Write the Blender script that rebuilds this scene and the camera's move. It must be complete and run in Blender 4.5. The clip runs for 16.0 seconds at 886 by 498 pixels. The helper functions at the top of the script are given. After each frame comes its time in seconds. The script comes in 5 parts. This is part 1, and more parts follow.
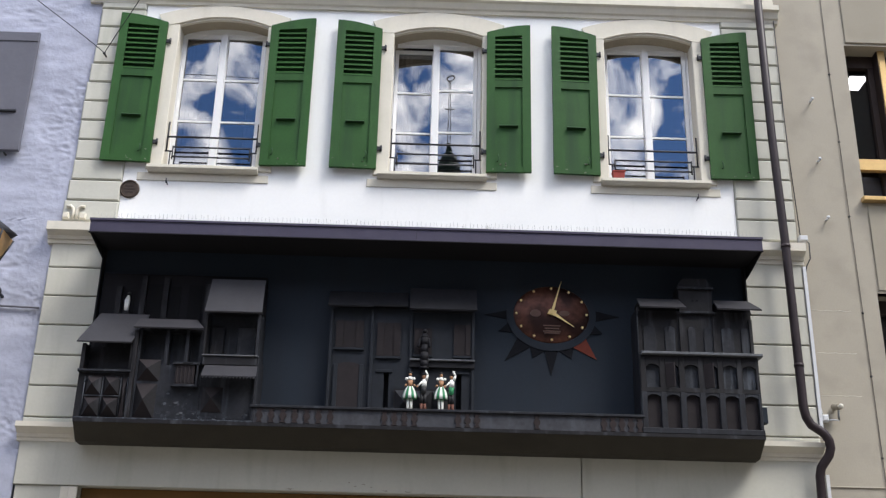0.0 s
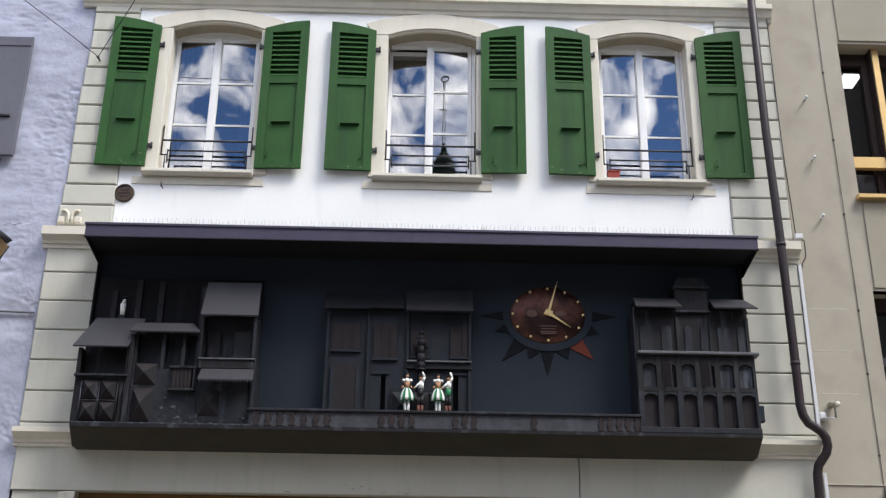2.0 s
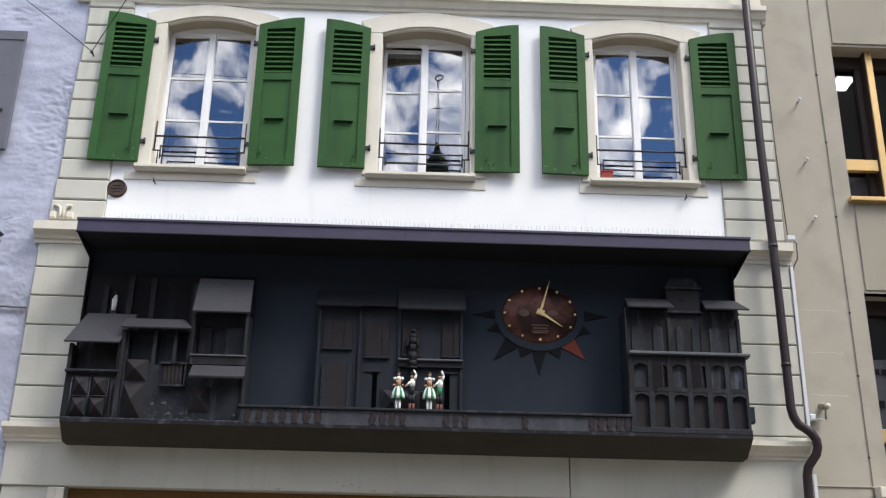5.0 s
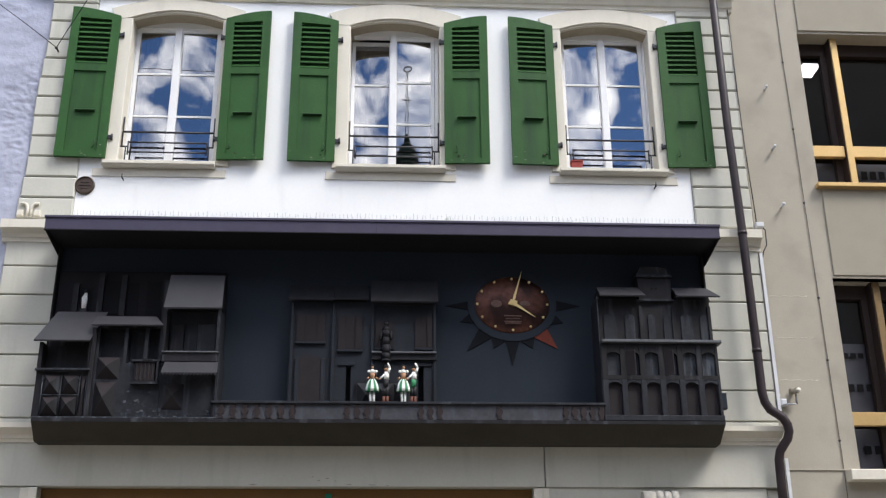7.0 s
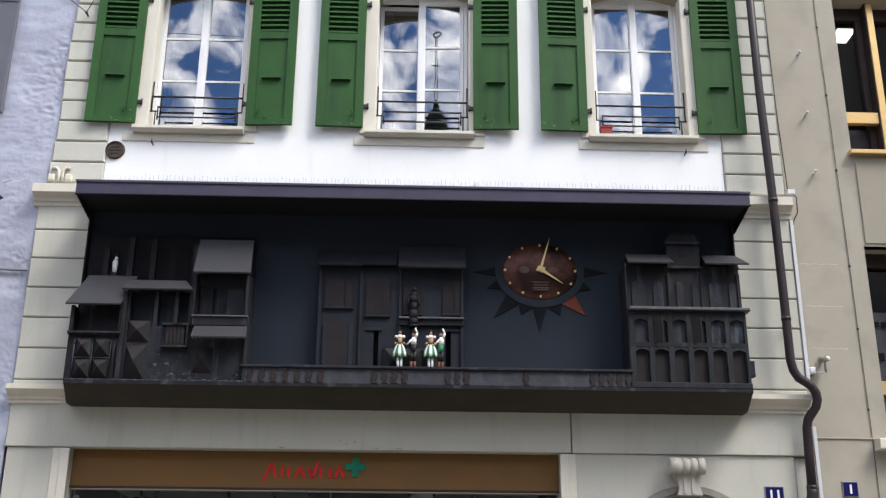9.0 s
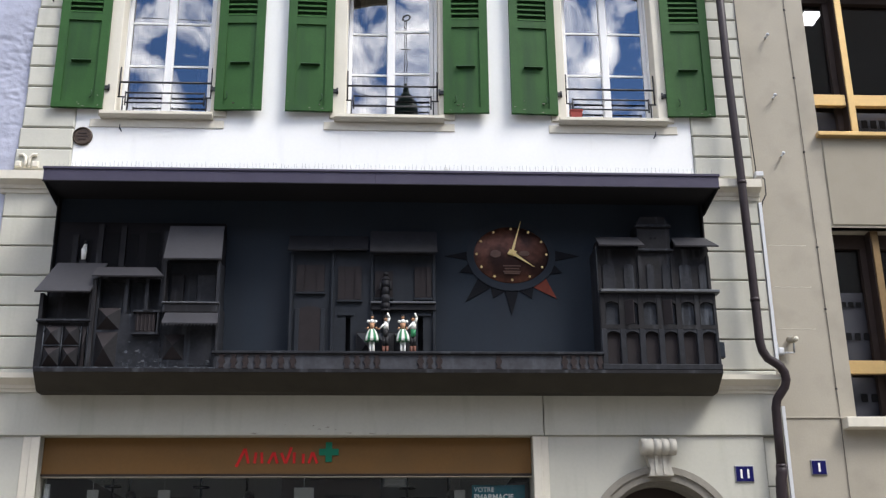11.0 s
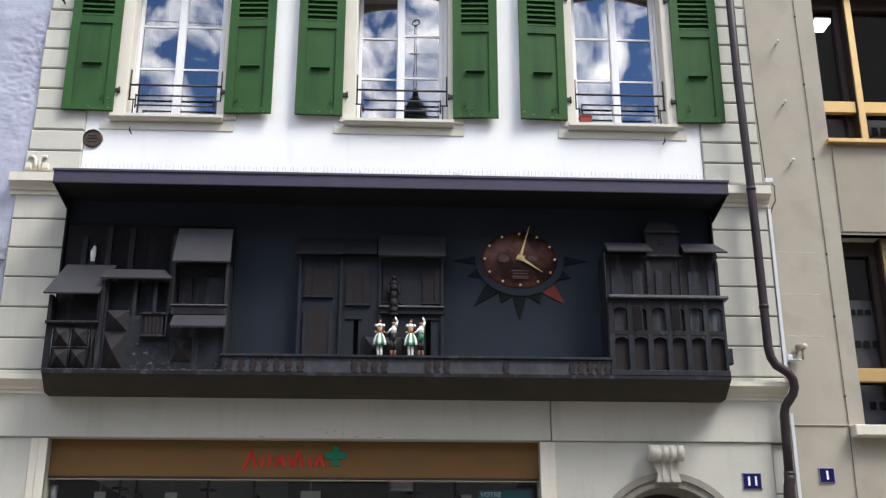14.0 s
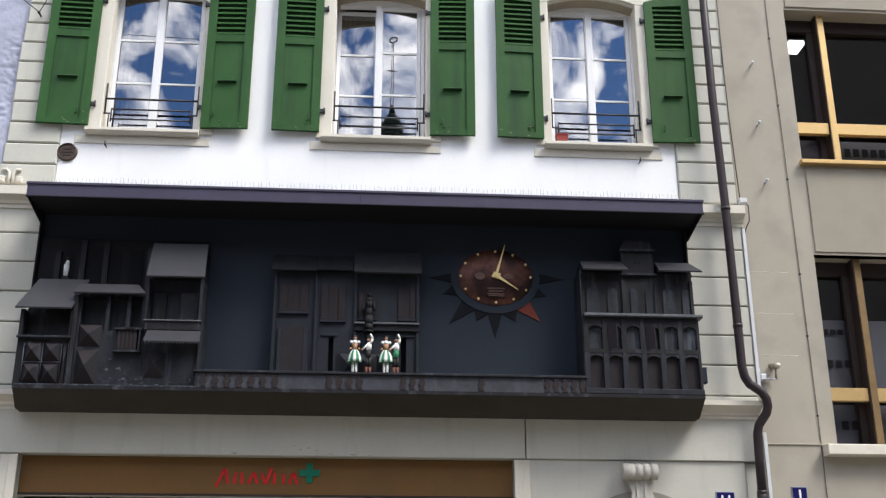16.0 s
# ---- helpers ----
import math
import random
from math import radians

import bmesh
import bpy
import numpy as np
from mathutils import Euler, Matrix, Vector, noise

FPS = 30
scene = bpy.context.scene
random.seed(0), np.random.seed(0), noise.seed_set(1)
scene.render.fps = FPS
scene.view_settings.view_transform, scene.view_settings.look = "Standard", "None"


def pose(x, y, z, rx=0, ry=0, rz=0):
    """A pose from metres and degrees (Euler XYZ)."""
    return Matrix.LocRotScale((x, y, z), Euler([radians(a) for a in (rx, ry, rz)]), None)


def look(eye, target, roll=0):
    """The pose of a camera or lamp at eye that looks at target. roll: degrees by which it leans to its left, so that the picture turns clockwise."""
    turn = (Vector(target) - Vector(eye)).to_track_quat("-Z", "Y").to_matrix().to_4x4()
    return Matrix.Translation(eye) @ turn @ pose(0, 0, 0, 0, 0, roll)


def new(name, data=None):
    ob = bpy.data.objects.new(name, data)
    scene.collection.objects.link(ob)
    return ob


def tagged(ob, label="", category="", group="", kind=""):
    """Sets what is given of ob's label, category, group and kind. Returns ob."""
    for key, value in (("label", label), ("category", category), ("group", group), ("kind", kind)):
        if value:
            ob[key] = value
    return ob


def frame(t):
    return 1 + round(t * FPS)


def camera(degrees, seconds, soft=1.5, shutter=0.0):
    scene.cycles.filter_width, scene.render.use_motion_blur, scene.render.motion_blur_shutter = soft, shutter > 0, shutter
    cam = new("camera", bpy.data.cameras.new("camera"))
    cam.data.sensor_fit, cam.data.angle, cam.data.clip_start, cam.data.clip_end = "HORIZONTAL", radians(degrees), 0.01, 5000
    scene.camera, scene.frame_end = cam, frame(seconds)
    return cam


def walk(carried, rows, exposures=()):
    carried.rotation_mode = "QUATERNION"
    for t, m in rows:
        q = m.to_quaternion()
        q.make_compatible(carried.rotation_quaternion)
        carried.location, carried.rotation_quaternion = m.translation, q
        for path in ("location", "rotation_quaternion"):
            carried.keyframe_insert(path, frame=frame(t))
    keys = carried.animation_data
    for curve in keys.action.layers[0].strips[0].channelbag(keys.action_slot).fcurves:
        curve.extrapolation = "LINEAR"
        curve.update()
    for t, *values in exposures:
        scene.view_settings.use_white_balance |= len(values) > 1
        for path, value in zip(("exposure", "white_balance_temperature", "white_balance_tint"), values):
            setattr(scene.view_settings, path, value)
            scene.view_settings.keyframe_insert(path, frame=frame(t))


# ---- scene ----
cam = camera(43.6, 16.0, soft=1.3)
PATH = [
    (0, (-0.0111, -11.0671, 1.6508), (0.0167, -9.2175, 2.4112), 1.35),
    (0.5, (-0.0111, -11.0687, 1.6553), (0.0104, -9.2183, 2.4138), 1.51),
    (1, (-0.0137, -11.0644, 1.6578), (0.0059, -9.2159, 2.4213), 1.45),
    (1.5, (-0.0176, -11.0682, 1.6564), (0.0032, -9.2210, 2.4229), 1.17),
    (2, (-0.0121, -11.0689, 1.6576), (0.0234, -9.2199, 2.4192), 0.76),
    (2.5, (-0.0077, -11.0702, 1.6560), (0.0375, -9.2214, 2.4176), 1.08),
    (3, (-0.0184, -11.0636, 1.6572), (0.0349, -9.2144, 2.4174), 1.29),
    (3.5, (-0.0113, -11.0695, 1.6573), (0.0374, -9.2209, 2.4191), 1.14),
    (4, (-0.0149, -11.0648, 1.6543), (0.0360, -9.2175, 2.4190), 1.22),
    (6.5, (-0.0128, -11.0687, 1.6625), (0.0396, -9.2144, 2.4102), 0.78),
    (7, (-0.0181, -11.0686, 1.6635), (0.0831, -9.2154, 2.4088), -0.41),
    (7.5, (-0.0265, -11.0686, 1.6501), (0.0537, -9.2106, 2.3861), 1.44),
    (8, (-0.0187, -11.0724, 1.6590), (0.0353, -9.2026, 2.3667), 1.03),
    (8.5, (-0.0165, -11.0646, 1.6600), (0.0615, -9.1933, 2.3616), 1.14),
    (9, (-0.0077, -11.0672, 1.6565), (0.0424, -9.1904, 2.3455), 0.46),
    (9.5, (-0.0099, -11.0707, 1.6641), (0.0833, -9.1879, 2.3322), -1.14),
    (12, (-0.0138, -11.0726, 1.6558), (0.0924, -9.1882, 2.3174), -0.17),
    (12.5, (-0.0119, -11.0729, 1.6584), (0.0884, -9.1891, 2.3225), -0.22),
    (13, (-0.0065, -11.0787, 1.6559), (0.0901, -9.1951, 2.3214), -0.03),
    (13.5, (-0.0121, -11.0743, 1.6589), (0.0811, -9.1915, 2.3271), 0.16),
    (14, (-0.0157, -11.0712, 1.6573), (0.0724, -9.1887, 2.3269), 0.00),
    (14.5, (-0.0147, -11.0739, 1.6544), (0.0599, -9.1916, 2.3263), 0.18),
    (15, (-0.0087, -11.0783, 1.6557), (0.0743, -9.1961, 2.3268), 0.23),
    (15.5, (-0.0197, -11.0643, 1.6608), (0.0791, -9.1868, 2.3430), 0.36),
    (16, (-0.0218, -11.0690, 1.6581), (0.1100, -9.1996, 2.3566), -0.01),
]
walk(cam, [(t, look(eye, target, roll)) for t, eye, target, roll in PATH], [(0, 1.28), (4, 1.31), (9, 1.38), (16, 1.40)])

# ---- world, sun, exposure ----
world = bpy.data.worlds.new("sky")
scene.world = world
world.use_nodes = True
wn, wl = world.node_tree.nodes, world.node_tree.links
wn.clear()
sky = wn.new("ShaderNodeTexSky")
sky.sky_type = "NISHITA"
sky.sun_disc = False
sky.sun_elevation = radians(53)
sky.sun_rotation = radians(129)
sky.air_density = 0.9
sky.dust_density = 0.1
sky.ozone_density = 4.0
cloud = wn.new("ShaderNodeTexNoise")
cloud.noise_dimensions = "4D"
cloud.inputs["W"].default_value = 1.3
cloud.inputs["Scale"].default_value = 17.0
cloud.inputs["Detail"].default_value = 13.0
cloud.inputs["Roughness"].default_value = 0.54
cloud.inputs["Distortion"].default_value = 0.9
ramp = wn.new("ShaderNodeValToRGB")
ramp.color_ramp.elements[0].position = 0.44
ramp.color_ramp.elements[0].color = (0, 0, 0, 1)
ramp.color_ramp.elements[1].position = 0.82
ramp.color_ramp.elements[1].color = (1, 1, 1, 1)
mixc = wn.new("ShaderNodeMixRGB")
mixc.inputs[2].default_value = (38.0, 37.0, 35.4, 1)
back = wn.new("ShaderNodeBackground")
back.inputs["Strength"].default_value = 0.085
wout = wn.new("ShaderNodeOutputWorld")
wl.new(cloud.outputs["Fac"], ramp.inputs["Fac"])
wl.new(ramp.outputs["Color"], mixc.inputs[0])
deep = wn.new("ShaderNodeMixRGB")
deep.blend_type = "MULTIPLY"
deep.inputs[0].default_value = 1.0
deep.inputs[2].default_value = (0.78, 0.93, 1.14, 1)
wl.new(sky.outputs["Color"], deep.inputs[1])
wl.new(deep.outputs["Color"], mixc.inputs[1])
wl.new(mixc.outputs["Color"], back.inputs["Color"])
wl.new(back.outputs["Background"], wout.inputs["Surface"])

# broad, veiled sun high in front of the facade, from its right-hand side
sun_data = bpy.data.lights.new("sun", "SUN")
sun_data.energy = 1.7
sun_data.angle = radians(24)
sun_data.color = (1.0, 0.965, 0.91)
sun = new("sun", sun_data)
sun.matrix_world = look((10, -8, 21), (0, 0, 4))


# ---- materials ----
def mat(name, col, rough=0.7, metal=0.0, var=0.12, scale=1.3, fine=30.0, bump=0.15, dist=0.01,
        stain=None, amount=0.0, streak=0.0, lo=0.52, hi=0.72, rnd=0.0, spec=0.25):
    """Procedural surface: broad mottling, fine grain, stains (streak > 0: drawn out downwards) and relief, in world metres."""
    m = bpy.data.materials.new(name)
    m.use_nodes = True
    n, l = m.node_tree.nodes, m.node_tree.links
    b = n["Principled BSDF"]
    b.inputs["Roughness"].default_value = rough
    b.inputs["Metallic"].default_value = metal
    b.inputs["Specular IOR Level"].default_value = spec
    geo = n.new("ShaderNodeNewGeometry")
    big = n.new("ShaderNodeTexNoise")
    big.inputs["Scale"].default_value = scale
    big.inputs["Detail"].default_value = 5.0
    small = n.new("ShaderNodeTexNoise")
    small.inputs["Scale"].default_value = fine
    small.inputs["Detail"].default_value = 4.0
    l.new(geo.outputs["Position"], big.inputs["Vector"])
    l.new(geo.outputs["Position"], small.inputs["Vector"])
    add = n.new("ShaderNodeMath")
    add.operation = "MULTIPLY_ADD"
    add.inputs[1].default_value = 0.6
    l.new(big.outputs["Fac"], add.inputs[0])
    half = n.new("ShaderNodeMath")
    half.operation = "MULTIPLY"
    half.inputs[1].default_value = 0.4
    l.new(small.outputs["Fac"], half.inputs[0])
    l.new(half.outputs[0], add.inputs[2])
    tone = n.new("ShaderNodeMapRange")
    tone.inputs["From Min"].default_value = 0.3
    tone.inputs["From Max"].default_value = 0.7
    tone.inputs["To Min"].default_value = 1.0 - var
    tone.inputs["To Max"].default_value = 1.0 + var
    l.new(add.outputs[0], tone.inputs["Value"])
    value = tone.outputs["Result"]
    if rnd:
        info = n.new("ShaderNodeObjectInfo")
        piece = n.new("ShaderNodeMapRange")
        piece.inputs["To Min"].default_value = 1.0 - rnd
        piece.inputs["To Max"].default_value = 1.0 + rnd
        l.new(info.outputs["Random"], piece.inputs["Value"])
        both = n.new("ShaderNodeMath")
        both.operation = "MULTIPLY"
        l.new(value, both.inputs[0])
        l.new(piece.outputs["Result"], both.inputs[1])
        value = both.outputs[0]
    base = n.new("ShaderNodeMixRGB")
    base.blend_type = "MULTIPLY"
    base.inputs[0].default_value = 1.0
    base.inputs[1].default_value = (*col, 1)
    l.new(value, base.inputs[2])
    colour = base.outputs[0]
    if stain:
        sc = n.new("ShaderNodeVectorMath")
        sc.operation = "MULTIPLY"
        sc.inputs[1].default_value = (9, 9, 1.1) if streak else (2.6, 2.6, 2.6)
        l.new(geo.outputs["Position"], sc.inputs[0])
        st = n.new("ShaderNodeTexNoise")
        st.inputs["Scale"].default_value = streak or 1.0
        st.inputs["Detail"].default_value = 6.0
        l.new(sc.outputs[0], st.inputs["Vector"])
        cut = n.new("ShaderNodeMapRange")
        cut.inputs["From Min"].default_value = lo
        cut.inputs["From Max"].default_value = hi
        cut.inputs["To Max"].default_value = amount
        l.new(st.outputs["Fac"], cut.inputs["Value"])
        dirt = n.new("ShaderNodeMixRGB")
        dirt.inputs[2].default_value = (*stain, 1)
        l.new(cut.outputs["Result"], dirt.inputs[0])
        l.new(colour, dirt.inputs[1])
        colour = dirt.outputs[0]
    l.new(colour, b.inputs["Base Color"])
    if bump:
        bp = n.new("ShaderNodeBump")
        bp.inputs["Strength"].default_value = bump
        bp.inputs["Distance"].default_value = dist
        l.new(add.outputs[0], bp.inputs["Height"])
        l.new(bp.outputs[0], b.inputs["Normal"])
    return m


def glass_mat(name, mirror, tint, rough=0.0, wave=0.0):
    """A window pane: part mirror, part clear."""
    m = bpy.data.materials.new(name)
    m.use_nodes = True
    n, l = m.node_tree.nodes, m.node_tree.links
    n.remove(n["Principled BSDF"])
    gl = n.new("ShaderNodeBsdfGlossy")
    gl.inputs["Roughness"].default_value = rough
    tr = n.new("ShaderNodeBsdfTransparent")
    tr.inputs["Color"].default_value = (*tint, 1)
    mx = n.new("ShaderNodeMixShader")
    mx.inputs[0].default_value = mirror
    l.new(tr.outputs[0], mx.inputs[1])
    l.new(gl.outputs[0], mx.inputs[2])
    l.new(mx.outputs[0], n["Material Output"].inputs["Surface"])
    if wave:
        geo = n.new("ShaderNodeNewGeometry")
        ns = n.new("ShaderNodeTexNoise")
        ns.inputs["Scale"].default_value = 1.7
        l.new(geo.outputs["Position"], ns.inputs["Vector"])
        bp = n.new("ShaderNodeBump")
        bp.inputs["Strength"].default_value = wave
        bp.inputs["Distance"].default_value = 0.02
        l.new(ns.outputs["Fac"], bp.inputs["Height"])
        l.new(bp.outputs[0], gl.inputs["Normal"])
    return m


def glow_mat(name, col, strength):
    m = bpy.data.materials.new(name)
    m.use_nodes = True
    b = m.node_tree.nodes["Principled BSDF"]
    b.inputs["Emission Color"].default_value = (*col, 1)
    b.inputs["Emission Strength"].default_value = strength
    return m


M_WHITE = mat("white_render", (0.89, 0.89, 0.88), 0.85, var=0.03, bump=0.08, stain=(0.6, 0.6, 0.58), amount=0.25, streak=1.0, lo=0.6, hi=0.85)
M_STONE = mat("painted_stone", (0.525, 0.515, 0.452), 0.8, var=0.05, scale=2, bump=0.2, stain=(0.36, 0.37, 0.30), amount=0.5, streak=0.8, lo=0.55, hi=0.8, rnd=0.04)
M_TRIM = mat("trim_stone", (0.66, 0.62, 0.53), 0.8, var=0.05, scale=3, bump=0.15, stain=(0.40, 0.38, 0.33), amount=0.3, streak=0.6, lo=0.55, hi=0.8)
M_SHOPCEIL = mat("shop_ceiling_paint", (0.55, 0.56, 0.54), 0.8, var=0.05)
# brownish stone, darkened to carry the shading of the door arch
M_ARCHST = mat("shaded_arch_stone", (0.25, 0.232, 0.20), 0.85, var=0.15, scale=6, bump=0.2)
# brown stone, darkened for the shade under the window arches
M_SOFFIT = mat("shaded_brown_stone", (0.36, 0.315, 0.245), 0.85, var=0.12, scale=5, bump=0.15)
M_KEYST = mat("carved_keystone", (0.50, 0.475, 0.42), 0.85, var=0.12, scale=5, bump=0.15, stain=(0.22, 0.20, 0.17), amount=0.5, streak=0.8)
M_JOINT = mat("joint_mortar", (0.30, 0.28, 0.24), 0.9, var=0.15)
M_BLUE = mat("blue_stucco", (0.395, 0.41, 0.50), 0.95, var=0.10, scale=3.2, fine=22, bump=0.35, dist=0.03, stain=(0.50, 0.52, 0.63), amount=0.5, lo=0.5, hi=0.7)
M_GREY = mat("grey_render", (0.385, 0.350, 0.287), 0.9, var=0.08, scale=1.6, fine=60, bump=0.14, stain=(0.27, 0.245, 0.20), amount=0.6, lo=0.50, hi=0.78)
M_GREY2 = mat("grey_panel", (0.33, 0.298, 0.238), 0.9, var=0.05, scale=1.5, fine=60, bump=0.15, stain=(0.29, 0.262, 0.205), amount=0.5, lo=0.5, hi=0.7)
M_GREEN = mat("green_paint", (0.0215, 0.079, 0.0155), 0.6, var=0.16, scale=4, fine=45, bump=0.22, spec=0.25, stain=(0.012, 0.042, 0.014), amount=0.75, streak=0.7, lo=0.5, hi=0.75, rnd=0.06)
# darker green: painted shade between slats, also vent hoods and hooks
M_GREEND = mat("green_paint_dark", (0.015, 0.050, 0.016), 0.7, var=0.15, scale=6)
M_LBSHUT = mat("grey_shutter_paint", (0.125, 0.125, 0.150), 0.6, var=0.08, scale=5)
M_FRAME = mat("white_window_paint", (0.80, 0.80, 0.80), 0.45, var=0.03, scale=4, bump=0.03)
M_IRON = mat("dark_iron", (0.045, 0.045, 0.05), 0.5, 0.6, var=0.2, scale=20)
M_PIPE = mat("brown_pipe_paint", (0.032, 0.023, 0.026), 0.45, var=0.15, scale=6, bump=0.06, stain=(0.05, 0.04, 0.04), amount=0.4, streak=0.6)
M_CABLE = mat("weathered_cable_sheath", (0.10, 0.088, 0.075), 0.7, var=0.2, scale=8)
M_PIPEW = mat("white_conduit_plastic", (0.62, 0.63, 0.65), 0.4, var=0.03)
M_FASCIA = mat("violet_grey_sheet", (0.058, 0.052, 0.082), 0.5, 0.2, var=0.10, scale=3, stain=(0.075, 0.068, 0.095), amount=0.4, streak=0.5)
# black paint of the soffit, also the painted shade of the rear block
M_UNDER = mat("black_soffit_and_shade_paint", (0.0105, 0.0100, 0.0125), 0.95, var=0.2)
M_PANEL = mat("blue_black_panel", (0.0165, 0.0235, 0.0345), 0.7, var=0.12, scale=2.0, bump=0.1, spec=0.2, stain=(0.017, 0.021, 0.030), amount=0.6, streak=0.4, lo=0.45, hi=0.7)
M_LEAD = mat("dark_lead", (0.0098, 0.0092, 0.0112), 0.6, 0.1, var=0.5, scale=9, fine=40, bump=0.25, stain=(0.13, 0.14, 0.16), amount=0.45, streak=0.9, lo=0.54, hi=0.78)
M_LEADB = mat("blue_lead", (0.0166, 0.0179, 0.0229), 0.6, 0.1, var=0.5, scale=9, bump=0.25, stain=(0.11, 0.125, 0.15), amount=0.45, streak=1.3, lo=0.55, hi=0.78)
M_RUST = mat("rust_brown_copper", (0.0170, 0.0130, 0.0145), 0.7, 0.0, var=0.25, scale=8, bump=0.2)
M_BALUS = mat("red_brown_baluster_paint", (0.0215, 0.0145, 0.0148), 0.7, 0.0, var=0.3, scale=12, bump=0.2)
M_ROOF = mat("grey_lead_roof", (0.0375, 0.0365, 0.0415), 0.5, 0.1, var=0.12, scale=5, bump=0.1, stain=(0.045, 0.043, 0.047), amount=0.5, lo=0.5, hi=0.75)
M_PARA = mat("parapet_lead", (0.0476, 0.0493, 0.0578), 0.6, 0.1, var=0.3, scale=9, bump=0.2, stain=(0.11, 0.12, 0.14), amount=0.5, streak=0.9, lo=0.58, hi=0.8)
M_HOUSE = mat("dark_house_paint", (0.0118, 0.0118, 0.0150), 0.7, var=0.35, scale=7, bump=0.15)
M_HOUSEB = mat("blue_black_house_paint", (0.0128, 0.0162, 0.0228), 0.7, var=0.30, scale=6, bump=0.15, stain=(0.022, 0.025, 0.031), amount=0.5, streak=0.9, lo=0.52, hi=0.75)
M_SCUFF = mat("scuffed_lead", (0.024, 0.027, 0.034), 0.6, 0.1, var=0.6, scale=16, fine=70, bump=0.3, stain=(0.16, 0.18, 0.21), amount=0.7, streak=2.2, lo=0.50, hi=0.75)
M_EDGE = mat("worn_bright_edge", (0.105, 0.11, 0.12), 0.5, 0.2, var=0.3, scale=14)
# near-black: painted shade of model openings, also black fittings and lettering
M_VOID = mat("shade_and_black_paint", (0.0065, 0.0065, 0.0080), 0.95, var=0.2)
M_MESH = mat("olive_black_underboard", (0.050, 0.045, 0.036), 0.9, var=0.18, scale=4, fine=80, bump=0.4)
M_COPPER = mat("copper_dial", (0.115, 0.048, 0.034), 0.38, 0.5, var=0.45, scale=7, bump=0.15, stain=(0.022, 0.012, 0.012), amount=0.85, lo=0.46, hi=0.60)
M_PALE = mat("pale_copper", (0.13, 0.078, 0.062), 0.4, 0.4, var=0.2, scale=10)
M_RING = mat("blue_dial_ring", (0.0135, 0.0190, 0.029), 0.65, 0.0, var=0.15, scale=5)
M_GOLD = mat("gilded_brass", (0.80, 0.60, 0.27), 0.32, 0.7, var=0.08)
M_RAYD = mat("black_ray_paint", (0.0105, 0.0110, 0.0140), 0.9, var=0.2, spec=0.1)
M_RAYR = mat("red_ray_paint", (0.13, 0.022, 0.010), 0.6, var=0.2, scale=12)
M_SIGN = mat("ochre_sign_board", (0.17, 0.088, 0.027), 0.6, var=0.10, scale=1.2, bump=0.05, stain=(0.14, 0.08, 0.03), amount=0.5, lo=0.45, hi=0.7)
M_RED = mat("red_sign_enamel", (0.62, 0.020, 0.020), 0.4, var=0.05)
M_CROSS = mat("green_cross_enamel", (0.006, 0.17, 0.095), 0.4, var=0.05)
M_PLATE = mat("blue_enamel", (0.011, 0.011, 0.085), 0.25, var=0.08)
M_ENAMEL = mat("white_enamel", (0.80, 0.80, 0.80), 0.3, var=0.03)
M_RIM = mat("dulled_enamel_rim", (0.30, 0.30, 0.33), 0.4, var=0.1)
M_BRASS = mat("brass_anodised_frame", (0.58, 0.40, 0.18), 0.42, 0.55, var=0.08, scale=6)
# shaded copy of the brass, for mullions of the lower office window
M_BRASSD = mat("shaded_brass_frame", (0.22, 0.145, 0.07), 0.5, 0.4, var=0.15, scale=6)
M_FILM = mat("frosted_window_film", (0.30, 0.31, 0.35), 0.6, var=0.10, scale=1.2)
M_BRONZE = mat("brown_bronze_frame", (0.045, 0.032, 0.028), 0.5, 0.3, var=0.15)
M_OFFICE = mat("warm_office_plaster", (0.15, 0.115, 0.09), 0.9, var=0.3, scale=0.9)
# dark plaster colour stands in for the low light indoors
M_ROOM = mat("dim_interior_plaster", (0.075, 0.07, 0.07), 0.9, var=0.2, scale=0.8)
M_CURTAIN = mat("net_curtain", (0.36, 0.33, 0.36), 0.9, var=0.15, scale=5)
M_GROUND = mat("grey_setts", (0.165, 0.152, 0.130), 0.85, var=0.2, scale=2, fine=8, bump=0.5)
M_FAR = mat("facing_render", (0.21, 0.20, 0.185), 0.9, var=0.15, scale=0.4)
M_TERRA = mat("red_clay", (0.26, 0.040, 0.030), 0.6, var=0.1)
M_LEAF = mat("dark_green_leaf", (0.009, 0.024, 0.016), 0.6, var=0.3, scale=30, bump=0.2)
M_PLAQUE = mat("weathered_bronze", (0.085, 0.063, 0.05), 0.5, 0.5, var=0.3, scale=25, bump=0.3)
M_SPIKE = mat("galvanised_wire", (0.24, 0.24, 0.24), 0.6, 0.2, var=0.2, scale=40)
M_WEED = mat("dry_weed", (0.16, 0.15, 0.10), 0.9, var=0.3, scale=30)
M_POSTER = mat("teal_poster", (0.010, 0.12, 0.16), 0.4, var=0.1)
M_AMBER = mat("amber_lantern_glass", (0.40, 0.24, 0.10), 0.25, var=0.15)
M_DOLLW = mat("doll_white", (0.78, 0.78, 0.74), 0.5, var=0.08, scale=20)
M_DOLLG = mat("doll_green", (0.030, 0.20, 0.085), 0.5, var=0.1, scale=20)
M_DOLLB = mat("doll_black", (0.016, 0.016, 0.018), 0.6, var=0.1)
M_DOLLT = mat("doll_tan", (0.42, 0.23, 0.13), 0.6, var=0.1)
